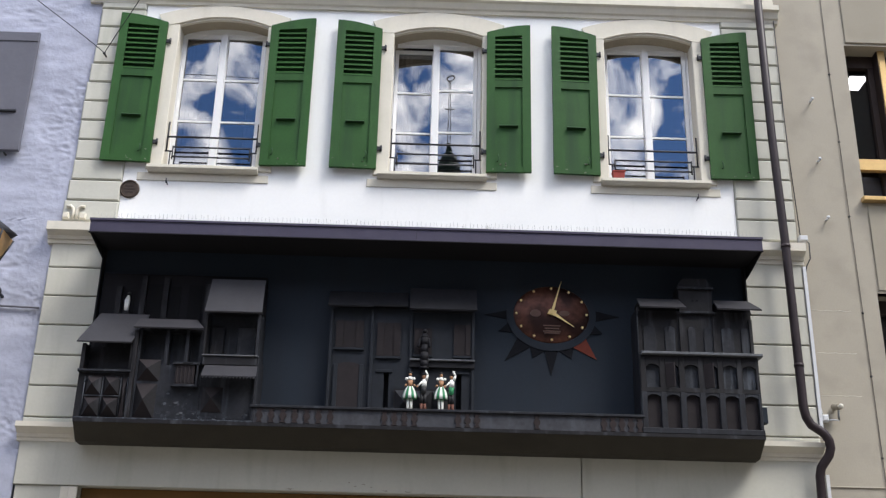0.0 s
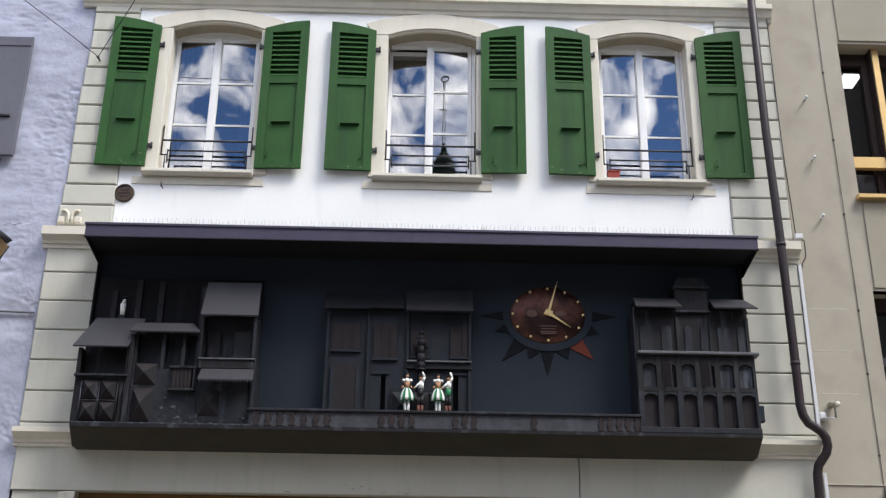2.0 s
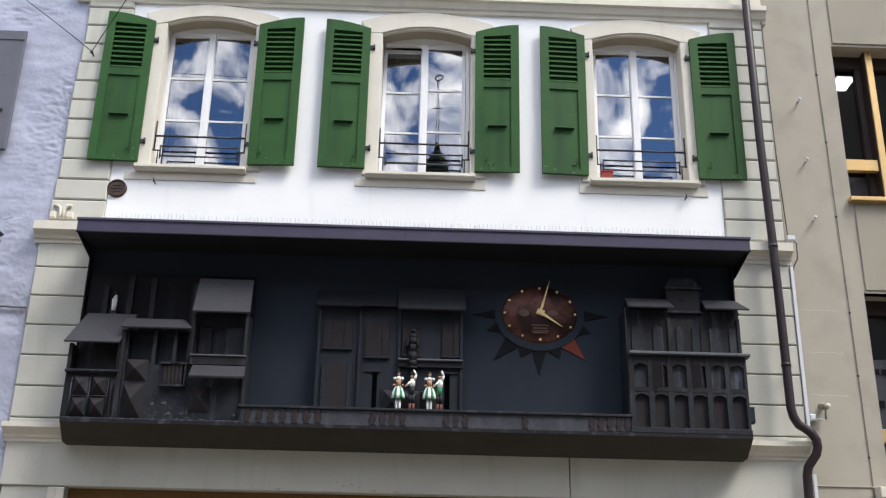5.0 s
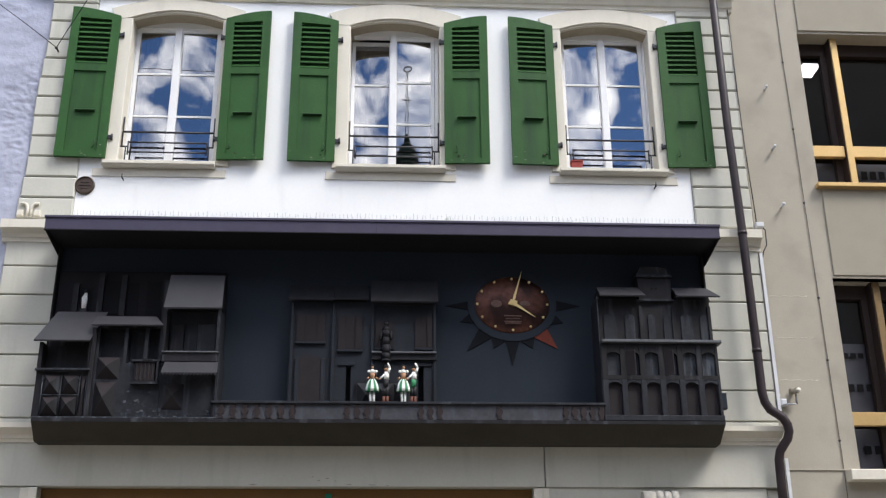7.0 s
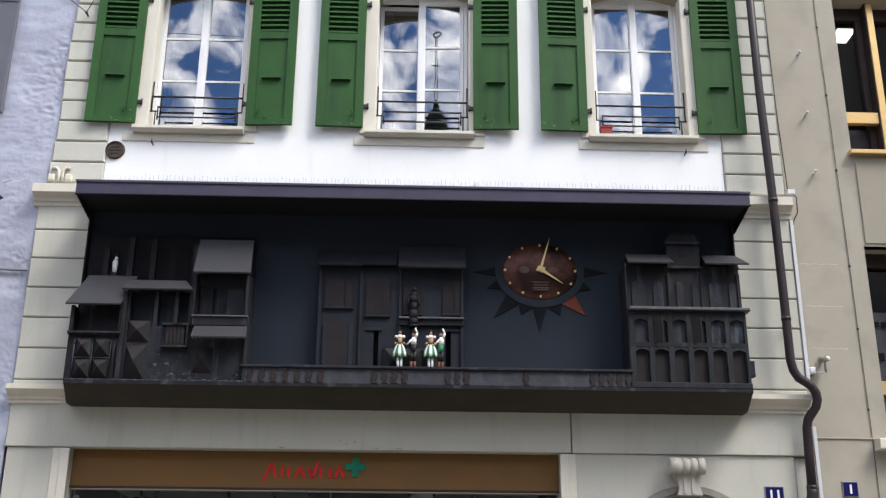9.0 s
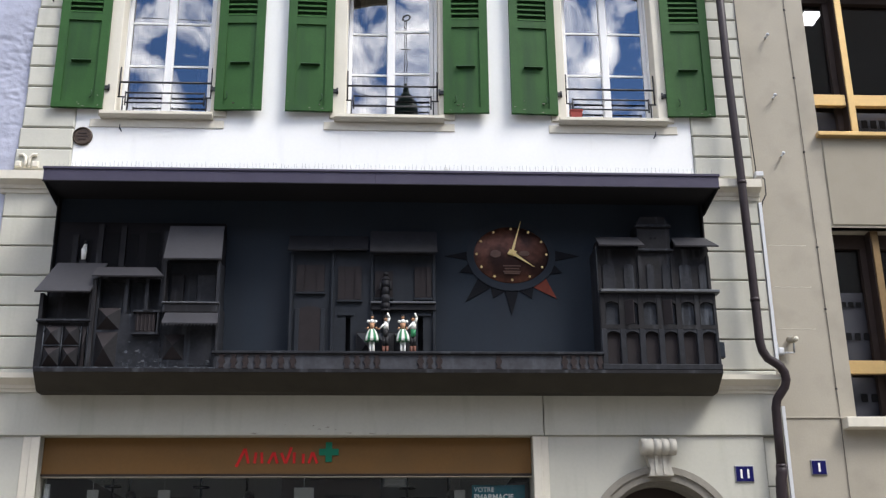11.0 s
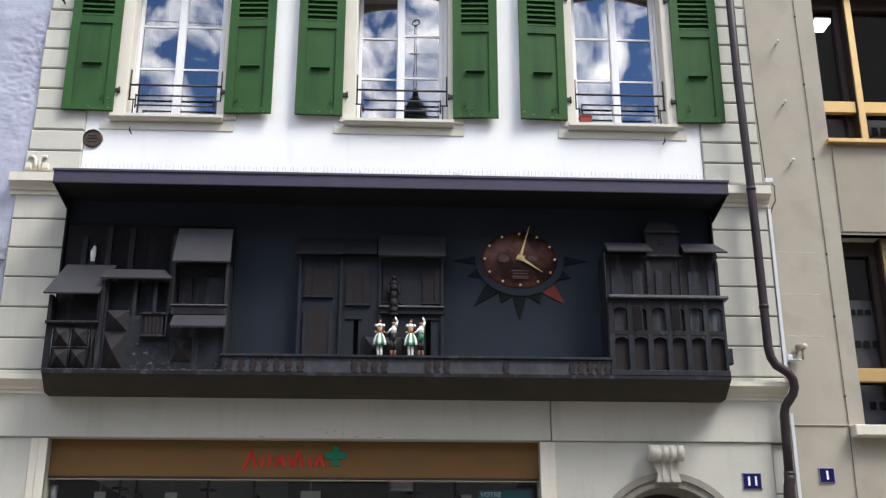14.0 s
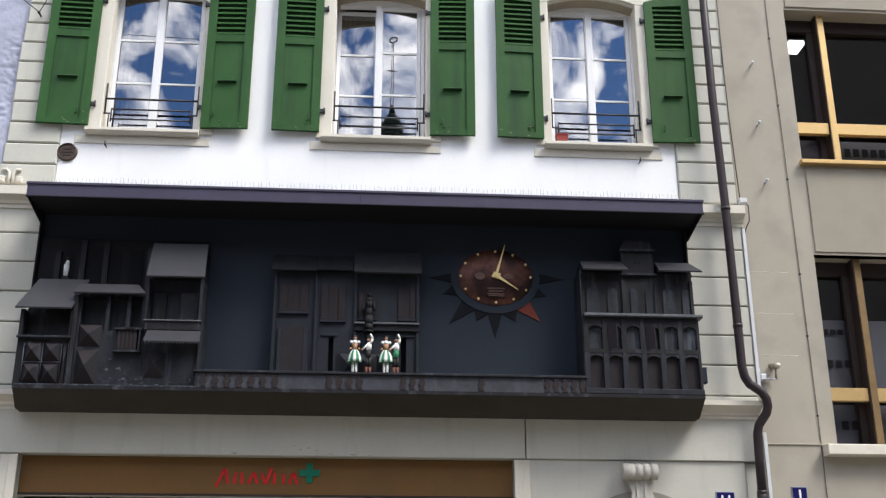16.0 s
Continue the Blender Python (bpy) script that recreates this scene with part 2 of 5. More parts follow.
M_DOLLR = mat("doll_brick_red", (0.11, 0.042, 0.028), 0.6, var=0.1)
M_LIGHTW = glow_mat("ceiling_lamp_glow", (1.0, 0.98, 0.95), 3.0)
M_PANE = glass_mat("sky_reflecting_pane", 0.235, (0.40, 0.40, 0.43), 0.0, 0.03)
M_PANE2 = glass_mat("shop_pane", 0.05, (0.8, 0.82, 0.82))
M_PANE3 = glass_mat("office_pane", 0.05, (0.6, 0.6, 0.62))


# ---- mesh helpers ----
def box(bm, x0, x1, y0, y1, z0, z1, mi=0):
    v = [bm.verts.new(p) for p in ((x0, y0, z0), (x1, y0, z0), (x1, y1, z0), (x0, y1, z0), (x0, y0, z1), (x1, y0, z1), (x1, y1, z1), (x0, y1, z1))]
    for f in ((0, 3, 2, 1), (4, 5, 6, 7), (0, 1, 5, 4), (1, 2, 6, 5), (2, 3, 7, 6), (3, 0, 4, 7)):
        bm.faces.new([v[i] for i in f]).material_index = mi


def block(bm, x0, x1, y0, y1, z0, z1, c=0.012, mi=0):
    """A stone whose front (towards -y) has chamfered edges."""
    a = [bm.verts.new(p) for p in ((x0, y1, z0), (x1, y1, z0), (x1, y1, z1), (x0, y1, z1))]
    b = [bm.verts.new(p) for p in ((x0, y0 + c, z0), (x1, y0 + c, z0), (x1, y0 + c, z1), (x0, y0 + c, z1))]
    d = [bm.verts.new(p) for p in ((x0 + c, y0, z0 + c), (x1 - c, y0, z0 + c), (x1 - c, y0, z1 - c), (x0 + c, y0, z1 - c))]
    fs = [d, a[::-1]]
    for i in range(4):
        j = (i + 1) % 4
        fs += [[a[i], a[j], b[j], b[i]], [b[i], b[j], d[j], d[i]]]
    for f in fs:
        bm.faces.new(f).material_index = mi


def prism(bm, pts, y0, y1, mi=0):
    """A polygon of (x, z) points, drawn out from y0 (front) to y1."""
    f = [bm.verts.new((x, y0, z)) for x, z in pts]
    b = [bm.verts.new((x, y1, z)) for x, z in pts]
    n = len(pts)
    bm.faces.new(f).material_index = mi
    bm.faces.new(b[::-1]).material_index = mi
    for i in range(n):
        j = (i + 1) % n
        bm.faces.new([f[j], f[i], b[i], b[j]]).material_index = mi


def profile(bm, pts, x0, x1, mi=0):
    """A moulding: a section of (y, z) points, drawn out from x0 to x1."""
    a = [bm.verts.new((x0, y, z)) for y, z in pts]
    b = [bm.verts.new((x1, y, z)) for y, z in pts]
    n = len(pts)
    bm.faces.new(a).material_index = mi
    bm.faces.new(b[::-1]).material_index = mi
    for i in range(n):
        j = (i + 1) % n
        bm.faces.new([a[j], a[i], b[i], b[j]]).material_index = mi


def rod(bm, p, q, r, n=8, mi=0, r2=None):
    p, q = Vector(p), Vector(q)
    turn = (q - p).to_track_quat("Z", "Y")
    rings = []
    for c, rr in ((p, r), (q, r if r2 is None else r2)):
        rings.append([bm.verts.new(c + turn @ Vector((rr * math.cos(2 * math.pi * i / n), rr * math.sin(2 * math.pi * i / n), 0))) for i in range(n)])
    for i in range(n):
        j = (i + 1) % n
        f = bm.faces.new([rings[0][i], rings[0][j], rings[1][j], rings[1][i]])
        f.material_index, f.smooth = mi, True
    bm.faces.new(rings[0][::-1]).material_index = mi
    bm.faces.new(rings[1]).material_index = mi


def tube(bm, pts, r, n=12, mi=0):
    """A bent pipe through the points."""
    pts = [Vector(p) for p in pts]
    rings = []
    for k, c in enumerate(pts):
        d = (pts[min(k + 1, len(pts) - 1)] - pts[max(k - 1, 0)]).normalized()
        u = d.cross(Vector((0, 1, 0))).normalized()
        w = d.cross(u)
        rings.append([bm.verts.new(c + r * (math.cos(2 * math.pi * i / n) * u + math.sin(2 * math.pi * i / n) * w)) for i in range(n)])
    for a, b in zip(rings, rings[1:]):
        for i in range(n):
            j = (i + 1) % n
            f = bm.faces.new([a[i], a[j], b[j], b[i]])
            f.material_index, f.smooth = mi, True
    bm.faces.new(rings[0])
    bm.faces.new(rings[-1][::-1])


def ball(bm, c, r, mi=0, sx=1, sy=1, sz=1, u=12, v=8):
    res = bmesh.ops.create_uvsphere(bm, u_segments=u, v_segments=v, radius=r, matrix=Matrix.Translation(c) @ Matrix.Diagonal((sx, sy, sz, 1)))
    for f in {f for vert in res["verts"] for f in vert.link_faces}:
        f.material_index, f.smooth = mi, True


def pyramid(bm, x0, x1, z0, z1, y, h, mi=0, mj=0):
    """A diamond-point boss: four faces that rise from the plane y towards -y."""
    v = [bm.verts.new((x, y, z)) for x, z in ((x0, z0), (x1, z0), (x1, z1), (x0, z1))]
    t = bm.verts.new(((x0 + x1) / 2, y - h, (z0 + z1) / 2))
    for i in range(4):
        bm.faces.new([v[i], v[(i + 1) % 4], t]).material_index = (mi, mj, mi, mj)[i]
    bm.faces.new(v[::-1]).material_index = mi


def mesh_of(bm, name, mats):
    bmesh.ops.recalc_face_normals(bm, faces=bm.faces)
    me = bpy.data.meshes.new(name)
    bm.to_mesh(me)
    bm.free()
    for m in mats if isinstance(mats, (list, tuple)) else [mats]:
        me.materials.append(m)
    return me


def empty(name, label="", category="", group="", kind="", at=(0, 0, 0)):
    ob = new(name)
    ob.location = at
    return tagged(ob, label, category, group, kind)


def part(name, bm, mats, parent=None, label=""):
    ob = new(name, mesh_of(bm, name, mats))
    if parent is not None:
        ob.parent = parent
        root = parent
        off = Vector(root.location)
        while root.parent:
            root = root.parent
            off += Vector(root.location)
        ob.matrix_parent_inverse = Matrix.Translation(-off)
    return tagged(ob, label) if label else ob


def thing(name, bm, mats, label, category, group="", kind=""):
    return tagged(new(name, mesh_of(bm, name, mats)), label, category, group, kind)


def one(fn, *a, **k):
    bm = bmesh.new()
    fn(bm, *a, **k)
    return bm


def pierced(bm, xs, zs, holes, y0, y1, mi=0):
    """One connected wall over a grid, without the cells (i, k) in holes."""
    nx, nz = len(xs) - 1, len(zs) - 1
    solid = lambda i, k: 0 <= i < nx and 0 <= k < nz and (i, k) not in holes
    f = {(i, k): bm.verts.new((xs[i], y0, zs[k])) for i in range(nx + 1) for k in range(nz + 1)}
    b = {(i, k): bm.verts.new((xs[i], y1, zs[k])) for i in range(nx + 1) for k in range(nz + 1)}
    for i in range(nx):
        for k in range(nz):
            if not solid(i, k):
                continue
            c = [(i, k), (i + 1, k), (i + 1, k + 1), (i, k + 1)]
            bm.faces.new([f[p] for p in c]).material_index = mi
            bm.faces.new([b[p] for p in c[::-1]]).material_index = mi
            for n, (di, dk) in enumerate(((0, -1), (1, 0), (0, 1), (-1, 0))):
                if not solid(i + di, k + dk):
                    p, q = c[n], c[(n + 1) % 4]
                    bm.faces.new([f[q], f[p], b[p], b[q]]).material_index = mi
    bmesh.ops.delete(bm, geom=[v for v in bm.verts if not v.link_faces], context="VERTS")


def arc(cx, half, z_edge, z_mid, n=12):
    """Points along a shallow arch from left to right."""
    rise = z_mid - z_edge
    if rise <= 0:
        return [(cx - half, z_edge), (cx + half, z_edge)]
    r = (half * half + rise * rise) / (2 * rise)
    a = math.asin(min(1, half / r))
    return [(cx + r * math.sin(-a + 2 * a * i / n), z_mid - r + r * math.cos(-a + 2 * a * i / n)) for i in range(n + 1)]


# ---- the house: walls ----
WIN = (-2.46, 0.045, 2.498)      # middle of each window
LEDGE = (-2.515, 0.013, 2.498)     # middle of each sill
HALF = 0.515                      # half the width of an opening
SILL, SPRING, CROWN = 7.05, 8.90, 9.00

bm = bmesh.new()
xs = [-3.385]
for c in WIN:
    xs += [c - HALF - 0.02, c + HALF + 0.02]
xs += [3.37]
pierced(bm, xs, [4.0, 6.98, 9.02, 12.5], {(1, 1), (3, 1), (5, 1)}, 0.0, 0.34)
wall = thing("wall_front", bm, M_WHITE, "white rendered upper wall of the old town house", "wall", kind="structure")

# lower wall with the shop and door openings
bm = bmesh.new()
pierced(bm, [-4.0, -3.38, 1.47, 2.107, 3.367, 3.83], [-0.05, 3.16, 3.56], {(1, 0), (1, 1), (3, 0)}, 0.0, 0.34)
ring = [(2.737 + 0.63 * math.cos(a), 2.5 + 0.63 * math.sin(a)) for a in [math.pi * i / 16 for i in range(17)]]
prism(bm, [(3.367, 2.5), (3.367, 3.16), (2.107, 3.16), (2.107, 2.5)] + ring[::-1], 0.0, 0.34)
box(bm, 3.83, 4.0, 0.06, 0.34, -0.05, 3.56)
lower = thing("wall_ground_floor", bm, M_STONE, "pale beige painted stone wall of the ground floor", "wall", kind="structure")
# door jambs below the arch
bm = bmesh.new()
box(bm, 2.1075, 2.1095, 0.01, 0.33, 0, 2.5)
box(bm, 3.3645, 3.3665, 0.01, 0.33, 0, 2.5)
part("door_jamb", bm, M_STONE, lower)

# frieze band over the shop: two long stones with an open joint
band = empty("frieze_band", "long pale beige stone band above the shop", "stone band", kind="structure")
part("stone", one(block, -4.02, 1.586, -0.025, 0.3, 3.565, 4.02, 0.006), M_STONE, band)
part("stone", one(block, 1.596, 3.985, -0.025, 0.3, 3.565, 4.02, 0.006), M_STONE, band)

# corner pilasters with grooved stones, upper quoins
def quoin_edge(z):
    """Where the blue stucco laps against the quoins: they lean in a little towards the top."""
    return -3.968 + 0.022 * (z - 6.4)


def stones(side):
    s = -1 if side == "left" else 1
    lo, hi = (-4.03, -3.30) if s < 0 else (3.30, 4.03)
    pil = empty("pilaster_" + side, "pale beige stone pilaster with horizontal grooves", "pilaster", kind="structure")
    part("backing", one(box, lo if s < 0 else 3.371, -3.386 if s < 0 else hi, 0.004, 0.3, 4.03, 6.39), M_JOINT, pil)
    part("backing", one(box, -3.87 if s < 0 else 3.371, -3.386 if s < 0 else hi, 0.004, 0.3, 6.39, 9.43), M_JOINT, pil)
    z = [4.17, 4.237, 4.563, 4.888, 5.213, 5.534, 5.853, 6.14]
    for a, b in zip(z, z[1:]):
        part("stone", one(block, lo, hi, -0.03, 0.1, a + 0.006, b - 0.006, 0.010), M_STONE, pil)
    a = 6.395
    for k in range(12):
        b = a + 0.2475
        j = 0.006 * math.sin(k * 7.3 + s)
        x0, x1 = (quoin_edge(a + 0.12) + 2 * j, -3.39) if s < 0 else (3.375, 4.015 + j)
        part("stone", one(block, x0, x1, -0.028, 0.1, a + 0.006, b - 0.006, 0.014), M_STONE, pil)
        a = b
    # capital
    cap = [(0.1, 6.12), (-0.045, 6.12), (-0.045, 6.165), (-0.065, 6.165), (-0.075, 6.20), (-0.11, 6.225), (-0.15, 6.24), (-0.15, 6.335), (-0.10, 6.35), (0.1, 6.395)]
    x0, x1 = (-4.075, -3.30) if s < 0 else (3.30, 4.055)
    part("capital", one(profile, cap, x0, x1), M_TRIM, pil, "moulded stone capital")
    # base cornice beside the clock case
    base = [(0.1, 3.99), (-0.04, 3.99), (-0.04, 4.02), (-0.06, 4.03), (-0.065, 4.06), (-0.12, 4.10), (-0.15, 4.115), (-0.15, 4.165), (0.1, 4.185)]
    x0, x1 = (-4.05, -3.2) if s < 0 else (3.2, 4.03)
    part("cornice", one(profile, base, x0, x1), M_TRIM, pil, "moulded stone cornice")
    return pil


stones("left")
pr = stones("right")
# narrow grooved return beside the downpipe
for a, b in zip((3.56, 3.72, 4.02), (3.712, 4.012, 4.16)):
    part("stone", one(block, 3.99, 4.05, 0.03, 0.2, a, b, 0.008), M_STONE, pr)
for a, b in zip((2.2, 3.06), (3.052, 3.552)):
    part("stone", one(block, 3.842, 4.0, 0.03, 0.2, a, b, 0.008), M_STONE, pr)

# carved scrolls on the left quoin
for x, flip in ((-3.90, 1), (-3.765, -1)):
    bm = bmesh.new()
    block(bm, x - 0.055 if flip > 0 else x - 0.01, x + 0.01 if flip > 0 else x + 0.055, -0.075, -0.028, 6.41, 6.475, 0.008)
    tube(bm, [(x + flip * p, -0.045, 6.41 + q) for p, q in ((0.045, 0.0), (0.05, 0.06), (0.042, 0.12), (0.012, 0.15), (-0.03, 0.145))], 0.017, 8)
    part("carved_scroll", bm, M_TRIM, bpy.data.objects["pilaster_left"])

# string course over the windows and the wall above
bm = bmesh.new()
profile(bm, [(0.1, 9.20), (-0.03, 9.20), (-0.04, 9.235), (-0.06, 9.25), (-0.09, 9.315), (-0.12, 9.335), (-0.12, 9.40), (0.1, 9.45)], -4.06, 4.06)
thing("string_course", bm, M_TRIM, "moulded beige stone string course above the windows", "moulding", kind="structure")
bm = bmesh.new()
box(bm, -4.03, 4.03, -0.02, 0.3, 9.5, 12.5)
box(bm, -4.03, 4.03, -0.03, 0.29, 9.44, 9.5)
thing("wall_upper", bm, M_TRIM, "pale beige wall above the string course", "wall", kind="structure")

# closing walls and floors of the house, the rooms' dimness put into the colour
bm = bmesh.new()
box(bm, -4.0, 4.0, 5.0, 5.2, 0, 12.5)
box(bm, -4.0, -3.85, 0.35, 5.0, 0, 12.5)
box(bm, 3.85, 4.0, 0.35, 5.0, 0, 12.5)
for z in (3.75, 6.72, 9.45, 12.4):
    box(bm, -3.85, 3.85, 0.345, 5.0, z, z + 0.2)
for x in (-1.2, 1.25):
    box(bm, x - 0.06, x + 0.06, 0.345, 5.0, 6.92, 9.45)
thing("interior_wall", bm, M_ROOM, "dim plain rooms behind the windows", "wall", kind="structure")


# ---- upper windows ----
def surround(c, d, up):
    s = empty("window_surround", "beige stone window surround with a shallow arch and sill", "window surround", kind="structure")
    for k in (-1, 1):
        a, b = sorted((c + k * HALF, c + k * 0.69))
        part("jamb", one(block, a, b, -0.03, 0.33, SILL, 8.93, 0.008), M_TRIM, s)
    bm = bmesh.new()
    head = arc(c, 0.77, 9.05, 9.195)
    prism(bm, arc(c, HALF, SPRING + up, CROWN + up) + [(c + 0.69, SPRING)] + head[::-1] + [(c - 0.69, SPRING)], -0.034, 0.33)
    part("arched_lintel", bm, M_TRIM, s)
    bm = bmesh.new()
    low = arc(c, HALF, SPRING + up, CROWN + up)
    ins = arc(c, HALF, SPRING + up - 0.022, CROWN + up - 0.026)
    prism(bm, ins + low[::-1], -0.012, 0.03)
    part("arch_lip", bm, M_TRIM, s)
    # soffit slab in a darker colour that stands for the arch's shade
    bm = bmesh.new()
    prism(bm, ins + low[::-1], 0.03, 0.33)
    part("arch_soffit", bm, M_SOFFIT, s, "brown stone soffit with the arch's shade in its colour")
    bm = bmesh.new()
    profile(bm, [(0.33, 7.012), (-0.05, 7.012), (-0.06, 7.018), (-0.085, 7.024), (-0.105, 7.036), (-0.105, 7.068), (-0.09, 7.076), (0.33, 7.080)], d - 0.605, d + 0.605)
    part("sill", bm, M_TRIM, s)
    part("apron", one(block, d - 0.72, d + 0.72, -0.012, 0.05, 6.915, 7.010, 0.004), M_TRIM, s)
    return s


def window(c, k, open_leaf, up):
    w = empty("window_%d" % k, "white painted wooden casement window reflecting the sky", "window", kind="structure")
    y = 0.19
    bm = bmesh.new()
    for a, b in ((-0.53, -0.490), (0.490, 0.53)):
        box(bm, c + a, c + b, y, y + 0.08, 7.06, 8.93 + up)
    box(bm, c - 0.53, c + 0.53, y, y + 0.08, 8.89 + up, 8.99 + up)
    box(bm, c - 0.53, c + 0.53, y, y + 0.08, 7.06, 7.10)
    part("window_frame", bm, M_FRAME, w)
    for side in (-1, 1):
        ajar = open_leaf and side < 0
        leaf = empty("casement")
        leaf.parent = w
        a, b = (c - 0.485, c - 0.004) if side < 0 else (c + 0.004, c + 0.485)
        yy = y + 0.012
        bm = bmesh.new()
        st = 0.042
        box(bm, a, a + st, yy, yy + 0.05, 7.10, 8.89 + up)
        box(bm, b - st, b, yy, yy + 0.05, 7.10, 8.89 + up)
        box(bm, a + st, b - st, yy, yy + 0.05, 7.10, 7.16)
        box(bm, a + st, b - st, yy, yy + 0.05, 8.845 + up, 8.89 + up)
        for z in (7.735 + up, 8.285 + up):
            box(bm, a + st, b - st, yy + 0.008, yy + 0.04, z - 0.011, z + 0.011)
        part("casement_frame", bm, M_FRAME, leaf)
        for z0, z1 in ((7.16, 7.724 + up), (7.746 + up, 8.274 + up), (8.296 + up, 8.845 + up)):
            p = part("pane", one(box, a + st, b - st, yy + 0.02, yy + 0.026, z0, z1), M_PANE, leaf)
            p.visible_shadow = False
        if ajar:
            leaf.matrix_basis = Matrix.Translation((0, yy, 7.10)) @ Matrix.Rotation(radians(-3.6), 4, "X") @ Matrix.Translation((0, -yy, -7.10))
    part("meeting_stile", one(box, c - 0.036, c + 0.036, y - 0.012, y + 0.012, 7.10, 8.89 + up), M_FRAME, w)
    # hanging curtain inside
    for side in (-1, 1):
        bm = bmesh.new()
        n = 14
        x0 = c + side * 0.50
        pts = []
        for i in range(n + 1):
            pts.append((x0 - side * 0.22 * i / n, y + 0.22 + 0.018 * math.sin(i * 1.9)))
        lo = [bm.verts.new((x, yy, 7.08)) for x, yy in pts]
        hi = [bm.verts.new((x, yy, 8.95)) for x, yy in pts]
        lo2 = [bm.verts.new((x, yy + 0.006, 7.08)) for x, yy in pts]
        hi2 = [bm.verts.new((x, yy + 0.006, 8.95)) for x, yy in pts]
        for i in range(n):
            bm.faces.new([lo[i], lo[i + 1], hi[i + 1], hi[i]])
            bm.faces.new([lo2[i + 1], lo2[i], hi2[i], hi2[i + 1]])
        if k == 1 or (k == 2 and side < 0):
            thing("curtain", bm, M_CURTAIN, "pale net curtain hanging behind the window panes", "curtain", "window curtains")
        else:
            bm.free()
    return w


def railing(c):
    r = empty("window_railing", "low dark iron railing across the window", "railing", "window railings")
    y = 0.03
    part("top_rail", one(rod, (c - 0.505, y, 7.480), (c + 0.505, y, 7.480), 0.012), M_IRON, r)
    for z in (7.352, 7.232):
        part("rail", one(rod, (c - 0.430, y, z), (c + 0.430, y, z), 0.010), M_IRON, r)
    for s in (-1, 1):
        part("post", one(rod, (c + s * 0.500, y, 7.30), (c + s * 0.500, y, 7.665), 0.009), M_IRON, r)
        part("inner_post", one(rod, (c + s * 0.430, y, 7.20), (c + s * 0.430, y, 7.365), 0.009), M_IRON, r)
        part("foot_post", one(rod, (c + s * 0.455, y, 7.076), (c + s * 0.455, y, 7.300), 0.008), M_IRON, r)
        part("wall_pin", one(rod, (c + s * 0.430, y, 7.300), (c + s * 0.520, y, 7.300), 0.009), M_IRON, r)
        part("foot_block", one(block, c + s * 0.43 - 0.022, c + s * 0.43 + 0.022, y - 0.02, y + 0.02, 7.078, 7.118, 0.004), M_IRON, r)
    return r


for k, c in enumerate(WIN):
    up = (0.045, 0.0, 0.015)[k]
    surround(c, LEDGE[k], up)
    window(c - (0.02, 0.02, 0.0)[k], k + 1, k == 1, up)
    railing(c)


# ---- shutters ----
rng_chip = random.Random(17)


